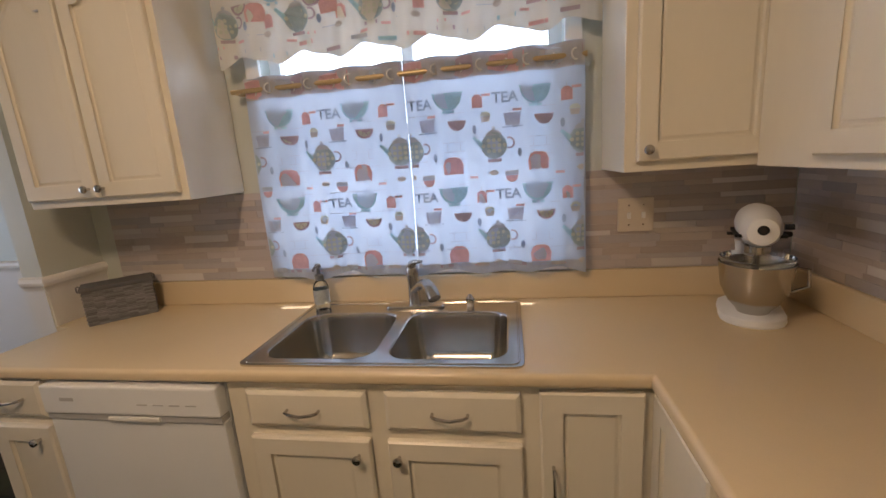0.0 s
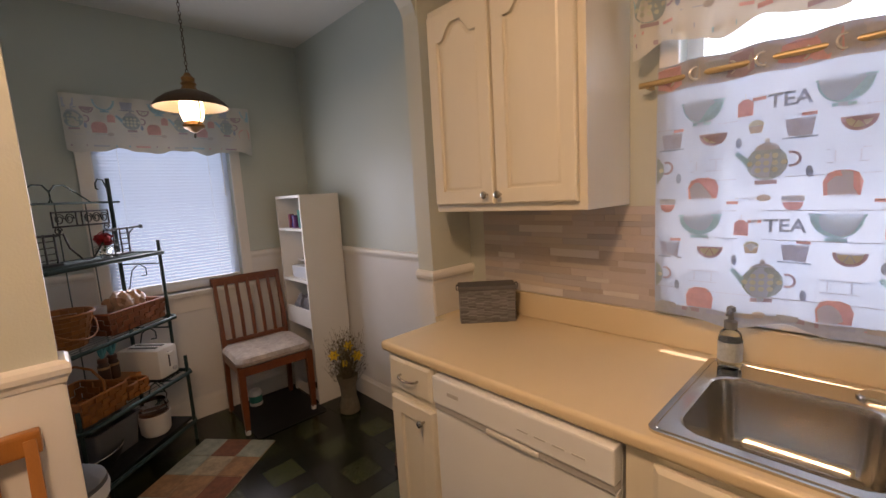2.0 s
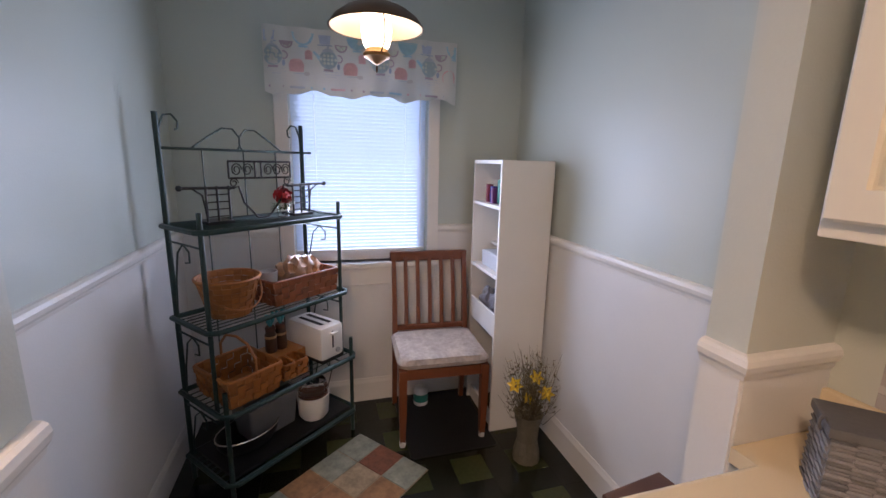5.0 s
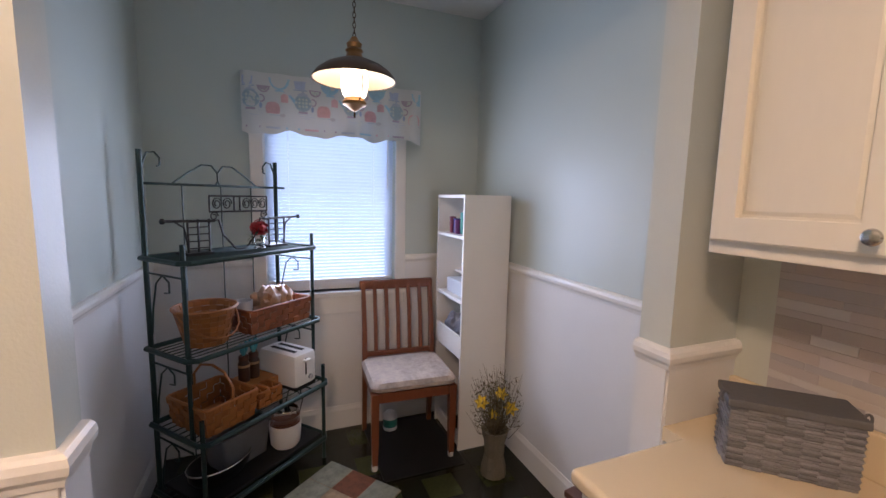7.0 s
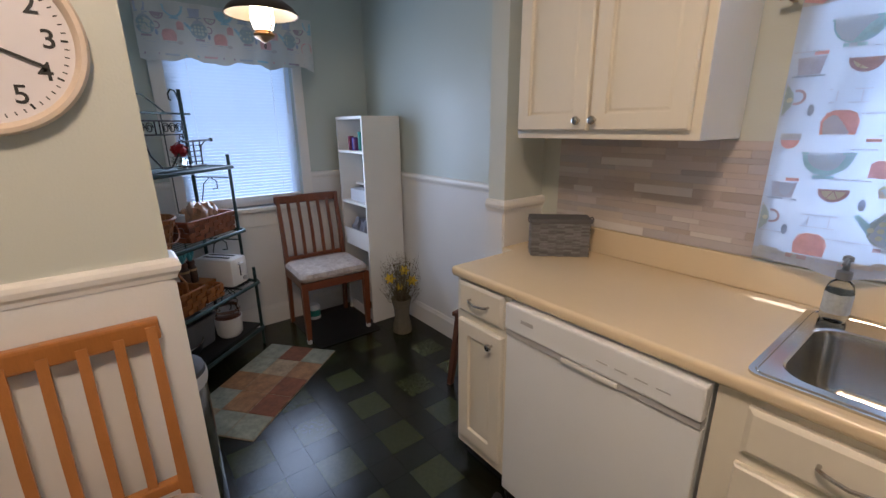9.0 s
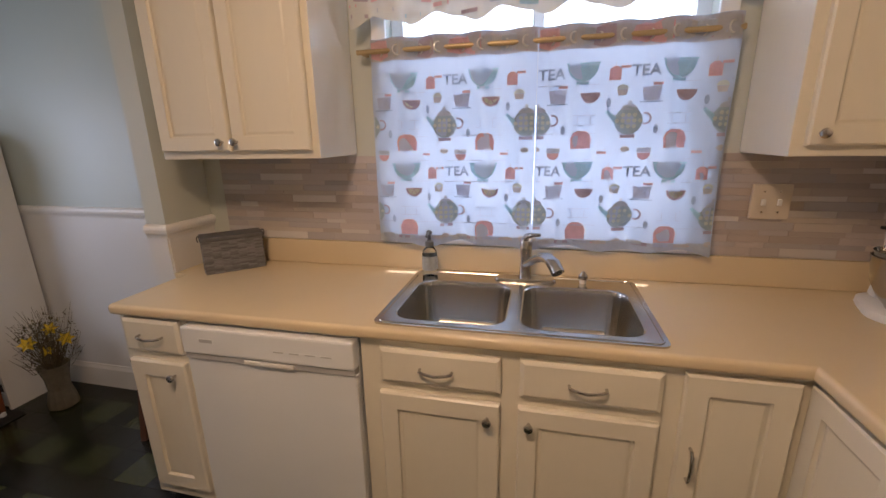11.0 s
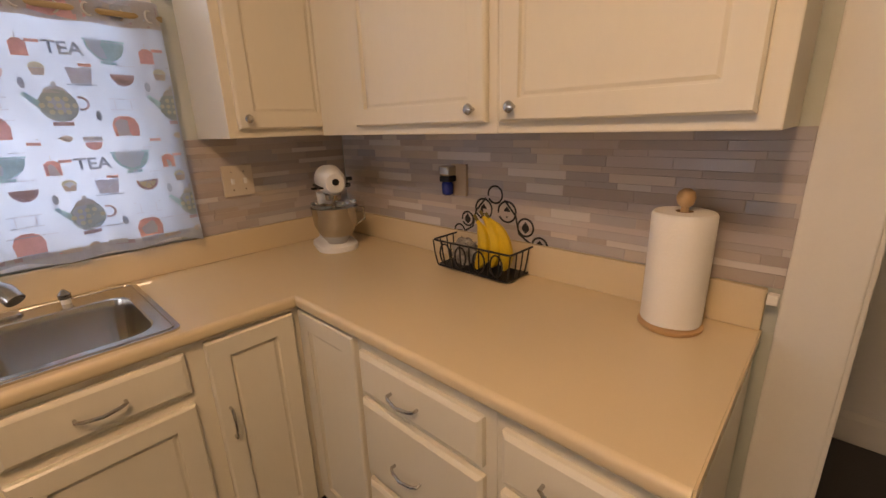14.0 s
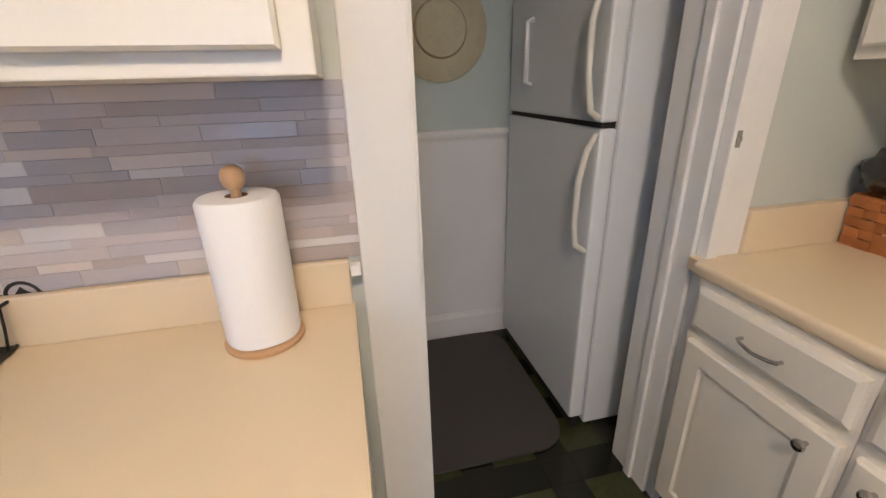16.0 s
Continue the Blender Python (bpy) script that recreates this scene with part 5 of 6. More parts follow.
part("box", B((-0.10, -0.08, 0, 0.09, 0.09, 0.075), bev=0.004), M_OAK, wb)
for x in (0.295, 0.352):
    j = thing("glass_jar", RM @ pose(x + 0.06, -0.13, SH3 + 0.075), "glass jar of dark contents with an aqua cloth top", "jar", "jars on the rack")
    part("jar", lathe(bmesh.new(), [(0.026, 0), (0.028, 0.01), (0.028, 0.09), (0.022, 0.105), (0.022, 0.115)], 18), M_JARFILL, j, smooth=True)
    part("lid", lathe(bmesh.new(), [(0.024, 0.112), (0.024, 0.13), (0.02, 0.134)], 18), M_BROWNBOARD, j, smooth=True)
    part("band", lathe(bmesh.new(), [(0.0285, 0.075), (0.0285, 0.088)], 18, cap0=False, cap1=False), M_PALEWOOD, j, "tan band")
    bm = bmesh.new()
    for i in range(7):
        a = random.uniform(0, 6.28)
        tube(bm, [(0, 0, 0.13), (0.012 * math.cos(a), 0.012 * math.sin(a), 0.16), (0.024 * math.cos(a), 0.024 * math.sin(a), 0.20)], 0.006, 6, radii=[0.004, 0.009, 0.006])
    part("cloth_top", bm, M_AQUA, j, "aqua cloth strips")
to = thing("toaster", RM @ pose(0.575, -0.195, SH3), "white two-slot toaster on the rack shelf", "toaster")
part("shell", B((-0.075, -0.135, 0.012, 0.075, 0.135, 0.19), bev=0.022), M_PLASTIC_W, to, smooth=True)
part("base", B((-0.07, -0.13, 0.0, 0.07, 0.13, 0.014)), M_BLACK, to)
# openings are black plates on the solid shell, painted as if shaded inside
for x in (-0.026, 0.026):
    part("slot", B((x - 0.011, -0.09, 0.188, x + 0.011, 0.09, 0.1915)), M_DARK, to)
part("lever_slot", B((-0.004, -0.137, 0.07, 0.004, -0.1345, 0.16)), M_DARK, to)
part("lever", B((-0.02, -0.158, 0.145, 0.02, -0.136, 0.158), bev=0.004), M_PLASTIC_W, to)
part("dial", lathe(bmesh.new(), [(0.014, 0), (0.013, 0.008)], 14, m=pose(0.03, -0.135, 0.05, 90, 0, 0)), M_APPL_G, to)
part("cord", tube(bmesh.new(), [(0.03, 0.12, 0.03), (0.09, 0.12, -0.02), (0.12, 0.02, -0.16), (0.10, 0.05, -0.30), (0.14, 0.09, -0.44)], 0.003, 6), M_BLACK, to)

hold = thing("scroll_holder", RM @ pose(0.33, -0.15, 1.2175), "black wrought iron scrollwork plate and roll holder", "holder")
for s in (-1, 1):
    bm = bmesh.new()
    box(bm, s * 0.205 - 0.055, -0.05, 0.0, s * 0.205 + 0.055, 0.05, 0.012)
    part("foot", bm, M_BLACK, hold)
    for k in range(4):
        part("bar", tube(bmesh.new(), [(s * 0.205 - 0.04, -0.03, 0.03 + 0.03 * k), (s * 0.205 + 0.05, -0.03, 0.03 + 0.03 * k)], 0.003, 6), M_BLACK, hold)
    for x in (-0.045, 0.0, 0.05):
        part("upright", tube(bmesh.new(), [(s * 0.205 + x, -0.03, 0.01), (s * 0.205 + x, -0.03, 0.155)], 0.0045, 6), M_BLACK, hold)
    part("arm", tube(bmesh.new(), [(s * 0.13, -0.03, 0.145), (s * 0.34, -0.03, 0.15)], 0.006, 8), M_BLACK, hold)
    part("finial", lathe(bmesh.new(), [(0.002, -0.012), (0.011, -0.006), (0.012, 0.004), (0.004, 0.012)], 12, m=pose(s * 0.35, -0.03, 0.15, 0, 90, 0)), M_BLACK, hold, smooth=True)
    part("scroll", tube(bmesh.new(), [(s * 0.30, -0.03, 0.145), (s * 0.265, -0.03, 0.12), (s * 0.255, -0.03, 0.06), (s * 0.25, -0.03, 0.01)], 0.004, 6), M_BLACK, hold)
    part("scroll", tube(bmesh.new(), [(s * 0.155, -0.03, 0.14), (s * 0.11, -0.03, 0.15), (s * 0.09, -0.03, 0.08), (s * 0.03, -0.03, 0.012), (s * 0.0, -0.03, 0.008)], 0.0045, 6), M_BLACK, hold)
    part("curl", tube(bmesh.new(), [(0.13 * s + 0.02 * math.cos(a) * (1 - a / 14), -0.03, 0.165 + 0.02 * math.sin(a) * (1 - a / 14)) for a in [i * 0.5 for i in range(18)]], 0.003, 5), M_BLACK, hold)
for z in (0.185, 0.255):
    part("band", tube(bmesh.new(), [(-0.15, -0.03, z), (0.15, -0.03, z)], 0.005, 6), M_BLACK, hold)
for x in (-0.15, -0.03, 0.0, 0.15):
    part("upright", tube(bmesh.new(), [(x, -0.03, 0.185), (x, -0.03, 0.255)], 0.004, 6), M_BLACK, hold)
for x in (-0.115, -0.065, 0.035, 0.08, 0.125):
    part("curl", tube(bmesh.new(), [(x + 0.024 * math.cos(a) * (1 - a / 16), -0.03, 0.22 + 0.028 * math.sin(a) * (1 - a / 16)) for a in [i * 0.5 for i in range(22)]], 0.003, 5), M_BLACK, hold)
pt = thing("flower_pot", RM @ pose(0.44, -0.17, 1.2175), "small glass of red flowers on the rack's top shelf", "flowers")
part("glass", lathe(bmesh.new(), [(0.026, 0), (0.032, 0.055), (0.029, 0.055), (0.023, 0.004)], 16), M_CLEAR, pt, smooth=True)
bm = bmesh.new()
for i in range(150):
    d = Vector((random.gauss(0, 1), random.gauss(0, 1), random.gauss(0, 1))).normalized()
    p = Vector((0.0, 0, 0.10)) + d * random.uniform(0.02, 0.042)
    s = d.cross((0.3, 1, 0.2)).normalized() * 0.011
    t = d.cross(s).normalized() * 0.011 + d * 0.006
    bm.faces.new([bm.verts.new(q) for q in (p - s, p - t, p + s, p + t)])
tagged(part("petals", bm, M_RED, pt, "red petals"), kind="stuff")
bm = bmesh.new()
for i in range(40):
    a = random.uniform(0, 6.28)
    p = Vector((0.03 * math.cos(a), 0.03 * math.sin(a), random.uniform(0.04, 0.08)))
    e = p + Vector((0.035 * math.cos(a), 0.035 * math.sin(a), random.uniform(-0.02, 0.02)))
    s = Vector((-math.sin(a), math.cos(a), 0)) * 0.007
    bm.faces.new([bm.verts.new(q) for q in (p, (p + e) / 2 - s, e, (p + e) / 2 + s)])
tagged(part("leaves", bm, mat("green_leaves", (0.05, 0.10, 0.03), 0.5, var=0.3), pt, "green leaves"), kind="stuff")

# ---- rug, bin, stool ----
rug = thing("rug", pose(-2.15, 0.52, 0.0, 0, 0, math.degrees(math.atan2(0.655, -0.54))), "patchwork printed rug in teal, cream and rust", "rug")
RC = dict(t=(0.21, 0.22, 0.17), o=(0.24, 0.125, 0.055), r=(0.16, 0.058, 0.028), c=(0.27, 0.20, 0.12))
RC = {k: mat("rug_" + k, v, 0.95, var=0.55, scale=18, fine=60, bump=0.6) for k, v in RC.items()}
part("backing", B((0, 0, 0.0, 0.85, 0.47, 0.006), bev=0.002), RC["c"], rug)
for i, row in enumerate(("ttc", "rot", "roo", "oct", "trt")):
    for j, k in enumerate(row):
        part("patch", B((0.17 * i + 0.003, 0.1567 * j + 0.003, 0.0062, 0.17 * i + 0.167, 0.1567 * j + 0.1537, 0.0088)), RC[k], rug)
bn = thing("waste_bin", pose(-1.86, 0.235, 0), "round steel bin with a dark lid and a white liner rim", "bin")
part("body", lathe(bmesh.new(), [(0.118, 0), (0.125, 0.01), (0.125, 0.60), (0.118, 0.61)], 32), M_STEEL, bn, smooth=True)
part("liner", lathe(bmesh.new(), [(0.128, 0.575), (0.132, 0.60), (0.129, 0.622)], 32, cap0=False, cap1=False), M_PLASTIC_W, bn, "white liner edge", True)
part("lid", lathe(bmesh.new(), [(0.127, 0.615), (0.125, 0.635), (0.09, 0.66), (0.0, 0.672)], 32, cap1=False), M_GREYFAB, bn, "dark domed lid", True)
st = thing("step_stool", pose(-1.80, 1.70, 0, 0, 0, 8), "dark brown wooden step stool behind the counter's end", "stool")
part("top", B((-0.14, -0.13, 0.43, 0.14, 0.13, 0.455), bev=0.005), M_BROWNBOARD, st)
for a, b in ((-1, -1), (1, -1), (1, 1), (-1, 1)):
    bm = bmesh.new()
    rings(bm, [[(a * o + s * u, b * o * 0.9 + s * v, z) for u, v in ((-1, -1), (1, -1), (1, 1), (-1, 1))] for o, s, z in ((0.15, 0.014, 0), (0.11, 0.017, 0.43))], True, True, True)
    part("leg", bm, M_BROWNBOARD, st)
for b in (-1, 1):
    part("apron", B((-0.10, b * 0.10 - 0.008, 0.37, 0.10, b * 0.10 + 0.008, 0.43)), M_BROWNBOARD, st)
jar = thing("white_jar", pose(-3.27, 1.27, 0), "small white jar with a green band under the chair", "jar")
part("jar", lathe(bmesh.new(), [(0.04, 0), (0.045, 0.01), (0.045, 0.10), (0.03, 0.12)], 18), M_PLASTIC_W, jar, smooth=True)
part("band", lathe(bmesh.new(), [(0.0455, 0.03), (0.0455, 0.08)], 18, cap0=False, cap1=False), M_TEAL, jar, "green band")
fm = thing("floor_mat", pose(-3.0, 1.36, 0), "black mat under the nook chair", "mat")
part("mat", plate(bmesh.new(), rrect(-0.36, -0.25, 0.22, 0.22, 0.02, 0.006), [], 0.006), M_BLACK, fm)

pb = thing("small_bottle", pose(-1.150, 1.142, 0), "small black bottle with a white label beside the dishwasher's foot", "bottle")
part("bottle", lathe(bmesh.new(), [(0.022, 0), (0.025, 0.005), (0.025, 0.072), (0.017, 0.082), (0.016, 0.098), (0.013, 0.101)], 18), M_BLACK, pb, smooth=True)
bm = bmesh.new()
rings(bm, [[(0.0256 * math.cos(radians(a)), 0.0256 * math.sin(radians(a)), z) for a in range(-80, 11, 15)] for z in (0.008, 0.055)], False)
part("label", bm, M_PLASTIC_W, pb, "white paper label")

# ---- grey woven box on the counter ----
gb = thing("woven_box", pose(-1.331, 1.652, TOP, 0, 0, 45), "grey woven lidded box with rope loops on the counter", "box")
bm = bmesh.new()
bw, bd, bh = 0.228, 0.098, 0.137
for r in range(19):
    z = bh * (r + 0.5) / 19
    for sx, sy, L, ax in ((0, -1, bw, 0), (0, 1, bw, 0), (-1, 0, bd, 1), (1, 0, bd, 1)):
        n = max(3, round(L / 0.034))
        for i in range(n):
            a = -L / 2 + L * (i + 0.5) / n
            o = 0.0016 * (1 if (i + r) % 2 else -1)
            c = (a, sy * (bd / 2 + o), z) if ax == 0 else (sx * (bw / 2 + o), a, z)
            hx, hy = (L / n * 0.56, 0.004) if ax == 0 else (0.004, L / n * 0.56)
            lo = [[(c[0] + s * u * hx, c[1] + s2 * v * hy, c[2] + w) for u, v in ((-1, -1), (1, -1), (1, 1), (-1, 1))] for s, s2, w in ((0.9, 0.5, -0.0037), (1, 1, 0), (0.9, 0.5, 0.0037))]
            rings(bm, lo, True, True, True)
tagged(part("weave", bm, M_GREYWEAVE, gb), kind="stuff")
part("core", B((-bw / 2 + 0.002, -bd / 2 + 0.002, 0.0, bw / 2 - 0.002, bd / 2 - 0.002, bh)), M_GREYFAB, gb)
part("lid", B((-bw / 2 - 0.008, -bd / 2 - 0.008, bh + 0.001, bw / 2 + 0.008, bd / 2 + 0.008, bh + 0.02), bev=0.005), M_GREYFAB, gb, "grey woven lid")
for s in (-1, 1):
    part("loop", tube(bmesh.new(), arc((s * (bw / 2 + 0.008), -0.03, bh + 0.012), 0.014, -60, 200, 12, (s * 0.5, 0, 0.2), (0, 0, 1)), 0.0028, 6), M_GREYFAB, gb, "rope loop")

# ---- stand mixer ----
mx = thing("stand_mixer", pose(1.012, 1.58, TOP, 0, 0, -20) @ Matrix.Scale(0.9, 4), "white stand mixer with a steel bowl in the corner", "mixer")
bm = bmesh.new()
rings(bm, [[(x * s, y * s, z) for x, y, _ in rrect(-0.095, -0.13, 0.095, 0.15, 0.09, 0, 7)] for s, z in ((0.96, 0), (1, 0.008), (0.98, 0.026), (0.88, 0.034))], True, True, True)
part("base", bm, M_APPL, mx, smooth=True)
bm = bmesh.new()
rings(bm, [[(x, y + dy, z) for x, y, _ in rrect(-w, -w * 1.0, w, w, w * 0.7, 0, 5)] for w, dy, z in ((0.055, 0.095, 0.03), (0.045, 0.10, 0.10), (0.042, 0.10, 0.2), (0.05, 0.085, 0.255))], True, True, True)
part("column", bm, M_APPL, mx, smooth=True)
bm = bmesh.new()
hd = [(-0.135, 0.0, 0.02, 0.018), (-0.128, 0.0, 0.045, 0.042), (-0.09, 0.004, 0.062, 0.060), (-0.02, 0.008, 0.067, 0.068), (0.06, 0.006, 0.064, 0.064), (0.12, 0.0, 0.05, 0.05), (0.145, -0.003, 0.025, 0.025)]
rings(bm, [[(a * 0.92 * math.cos(t), y * 0.9, 0.315 + dz + b * math.sin(t)) for t in [2 * math.pi * i / 22 for i in range(22)]] for y, dz, a, b in hd], True, True, True)
part("head", bm, M_APPL, mx, smooth=True)
part("trim_band", B((-0.0675, -0.09, 0.292, 0.0675, 0.06, 0.302), bev=0.002), M_BLACK, mx, "dark trim band")
part("speed_knob", lathe(bmesh.new(), [(0.009, 0.06), (0.009, 0.082), (0.006, 0.085)], 12, m=pose(0, -0.045, 0.297, 0, 90, 0)), M_BLACK, mx, smooth=True)
part("hub_cap", lathe(bmesh.new(), [(0.015, 0.112), (0.015, 0.126), (0.011, 0.130)], 18, m=pose(0, 0, 0.322, 90, 0, 0)), M_BLACK, mx, smooth=True)
part("hub_knob", lathe(bmesh.new(), [(0.009, 0.055), (0.009, 0.078)], 12, m=pose(0.0, -0.1, 0.33, 0, 90, 0)), M_BLACK, mx)
part("beater_shaft", lathe(bmesh.new(), [(0.035, 0.235), (0.036, 0.26), (0.045, 0.268)], 18, (0, -0.045, 0)), M_CHROMEBOWL, mx, smooth=True)
part("beater", tube(bmesh.new(), [(0, -0.045, 0.24), (0, -0.045, 0.12)], 0.008, 8), M_STEEL, mx)
part("bowl", lathe(bmesh.new(), [(0.045, 0.034), (0.05, 0.045), (0.072, 0.07), (0.096, 0.12), (0.104, 0.185), (0.108, 0.205), (0.105, 0.205), (0.10, 0.185), (0.09, 0.12), (0.06, 0.07), (0.0, 0.06)], 36, (0, -0.045, 0), True, False), M_CHROMEBOWL, mx, "polished steel bowl", True)
part("bowl_handle", tube(bmesh.new(), [(0.10, -0.045, 0.19), (0.135, -0.045, 0.185), (0.14, -0.045, 0.13), (0.09, -0.045, 0.105)], 0.006, 8), M_CHROMEBOWL, mx, smooth=True)
part("lock_lever", B((-0.078, 0.04, 0.275, -0.05, 0.055, 0.285), bev=0.003), M_BLACK, mx)
part("shield", lathe(bmesh.new(), [(0.10, 0.206), (0.103, 0.222)], 30, (0, -0.045, 0), False, False), M_CLEAR, mx, "clear plastic pouring shield", True)

# ---- wall plates and night light ----
sp = thing("switch_plate", pose(0.727, 1.79, 1.212), "cream double switch plate on the tiles", "switch")
part("plate", B((-0.06, -0.008, -0.06, 0.06, 0.004, 0.06), bev=0.004), mat("cream_plate", (0.62, 0.55, 0.46), 0.4), sp)
for x in (-0.024, 0.024):
    part("switch", B((x - 0.006, -0.017, -0.012, x + 0.006, -0.007, 0.010), bev=0.002), M_PLASTIC_W, sp)
    for z in (-0.035, 0.035):
        part("screw", lathe(bmesh.new(), [(0.003, 0), (0.003, 0.0015)], 8, m=pose(x, -0.008, z, 90, 0, 0)), M_NICKEL, sp)
op = thing("socket_plate", pose(1.232, 1.055, 1.205, 0, 0, -90), "cream socket plate on the tiled wall", "socket")
part("plate", B((-0.036, -0.008, -0.058, 0.036, 0.004, 0.058), bev=0.003), mat("beige_plate", (0.50, 0.41, 0.30), 0.4), op)
nl = thing("night_light", pose(1.224, 1.088, 1.20, 0, 0, -90), "plug-in freshener with chrome top and blue glass", "plug-in")
part("body", B((-0.024, -0.042, 0.0, 0.024, 0.0, 0.022), bev=0.004), M_BLACK, nl)
part("cap", B((-0.024, -0.044, 0.022, 0.024, 0.0, 0.058), bev=0.006), M_CHROMEBOWL, nl, "chrome cap")
part("bottle", lathe(bmesh.new(), [(0.012, -0.05), (0.020, -0.045), (0.022, -0.01), (0.018, 0.0)], 18, (0, -0.024, 0)), M_BLUE, nl, "dark blue glass bottle", True)

# ---- fruit basket with bananas ----
fb = thing("fruit_basket", pose(1.16, 0.897, TOP, 0, 0, -90), "black wire fruit basket with leaf scrollwork", "basket")
fw, fd, fh = 0.30, 0.13, 0.10
part("floor", B((-fw / 2, -fd / 2, 0.004, fw / 2, fd / 2, 0.009)), M_BLACK, fb)
for z, k in ((0.008, 1.0), (fh, 1.1)):
    pts = [(x * k, y * k, z) for x, y, _ in rrect(-fw / 2, -fd / 2, fw / 2, fd / 2, 0.012, 0)]
    part("ring", tube(bmesh.new(), pts + pts[:1], 0.0035, 6), M_BLACK, fb)
for i in range(9):
    x = -fw / 2 + fw * i / 8
    for s in (-1, 1):
        part("wire", tube(bmesh.new(), [(x, s * fd / 2, 0.008), (x * 1.06, s * fd / 2 * 1.08, 0.05), (x * 1.1, s * fd / 2 * 1.1, fh)], 0.0025, 5), M_BLACK, fb)
for i in (1, 2, 3):
    y = -fd / 2 + fd * i / 4
    for s in (-1, 1):
        part("wire", tube(bmesh.new(), [(s * fw / 2, y, 0.008), (s * fw / 2 * 1.06, y, 0.05), (s * fw / 2 * 1.1, y * 1.1, fh)], 0.0025, 5), M_BLACK, fb)
for x, z, r, e in ((0.0, 0.255, 0.03, 0), (-0.05, 0.20, 0.036, 1), (0.05, 0.20, 0.036, 1), (-0.125, 0.155, 0.026, 1), (0.125, 0.155, 0.03, 1), (-0.165, 0.105, 0.024, 1), (0.18, 0.10, 0.028, 1)):
    part("scroll", tube(bmesh.new(), arc((x, fd / 2 + 0.012, z), r, -150, 190, 20, (1, 0, 0), (0, 0, 1)), 0.004, 6), M_BLACK, fb, smooth=True)
    if e:
        bm = bmesh.new()
        pts = [(0, 0.020), (0.012, 0.006), (0.014, -0.006), (0.0, -0.022), (-0.014, -0.006), (-0.012, 0.006)]
        rings(bm, [[(x + a, fd / 2 + 0.010, z + b) for a, b in pts], [(x + a, fd / 2 + 0.013, z + b) for a, b in pts]], True, True, True)
        part("leaf", bm, M_BLACK, fb, "flat black metal leaf")
for s in (-1, 1):
    part("stem", tube(bmesh.new(), [(s * 0.165, fd / 2 + 0.01, 0.09), (s * 0.10, fd / 2 + 0.012, 0.13), (s * 0.085, fd / 2 + 0.012, 0.19), (s * 0.04, fd / 2 + 0.012, 0.24)], 0.0042, 6), M_BLACK, fb, smooth=True)
    for x in (0.04, 0.11):
        part("leaf_loop", tube(bmesh.new(), [(s * x + 0.024 * math.cos(t), -fd / 2 * 1.08, 0.055 + 0.036 * math.sin(t)) for t in [2 * math.pi * i / 16 for i in range(17)]], 0.003, 6), M_BLACK, fb)
bn = thing("banana_bunch", fb.matrix_world @ pose(0.062, -0.022, 0.006), "bunch of three ripe yellow bananas in the wire basket", "bananas")
for k, (dx, dy, ln) in enumerate(((-0.045, -0.016, -0.004), (0.0, 0.0, 0.008), (0.034, 0.016, 0.0))):
    bm = bmesh.new()
    pts = []
    for i in range(13):
        a = radians(-35 + 95 * i / 12)
        pts.append((-0.075 + dx * (1 - i / 14) + 0.135 * math.cos(a) * 0.75 - 0.02 + (0.006 * k), dy, 0.082 + 0.115 * math.sin(a) + ln))
    rr = [1.15 * q for q in [0.006, 0.013, 0.017, 0.019, 0.0195, 0.0195, 0.0195, 0.019, 0.018, 0.0165, 0.013, 0.008, 0.006]]
    tube(bm, pts, 0.018, 7, radii=rr)
    bo = part("banana", bm, M_BANANA, bn, smooth=True)
    part("stem", tube(bmesh.new(), [pts[-1], tuple(Vector(pts[-1]) + Vector((-0.014, 0, 0.02)))], 0.0055, 7), M_BANTIP, bo, "dark greenish stem")

gb2 = thing("produce_bag", fb.matrix_world @ pose(-0.075, 0.0, 0.010), "crumpled clear produce bag in the wire basket", "bag")
bm = bmesh.new()
bmesh.ops.create_icosphere(bm, subdivisions=4, radius=1)
for v in bm.verts:
    k = 0.85 + 0.3 * noise.noise(v.co * 2.6) + 0.16 * noise.noise(v.co * 7.0)
    v.co = Vector((v.co.x * 0.062 * k, v.co.y * 0.05 * k, max(0, 0.042 + v.co.z * 0.055 * k)))
part("bag", bm, mat("clear_bag_film", (0.34, 0.32, 0.29), 0.22, var=0.5, scale=30, coat=0.6), gb2)

# ---- paper towel ----
ptw = thing("paper_towel", pose(1.125, 0.283, TOP), "paper towel roll on a wooden stand", "paper towel")
part("base", lathe(bmesh.new(), [(0.07, 0), (0.073, 0.004), (0.073, 0.010), (0.068, 0.014)], 36), M_PALEWOOD, ptw, "pale wooden disc", True)
bm = bmesh.new()
lp = []
for r, z in ((0.018, 0.286), (0.064, 0.286), (0.068, 0.280), (0.0685, 0.15), (0.068, 0.018), (0.018, 0.016)):
    lp.append([((r + (0.0012 * math.sin(5 * t + z * 9) if r > 0.06 else 0)) * math.cos(t), (r + (0.0012 * math.sin(5 * t + z * 9) if r > 0.06 else 0)) * math.sin(t), z) for t in [2 * math.pi * i / 48 for i in range(48)]])
rings(bm, lp)
ro = part("roll", bm, M_PAPER, ptw, "white embossed paper roll", True)
part("core", lathe(bmesh.new(), [(0.0185, 0.02), (0.0185, 0.287)], 18, cap0=False, cap1=False), mat("cardboard", (0.2, 0.12, 0.06), 0.8), ro, "brown card tube")
part("post", lathe(bmesh.new(), [(0.009, 0.012), (0.009, 0.30)], 12), M_PALEWOOD, ptw)
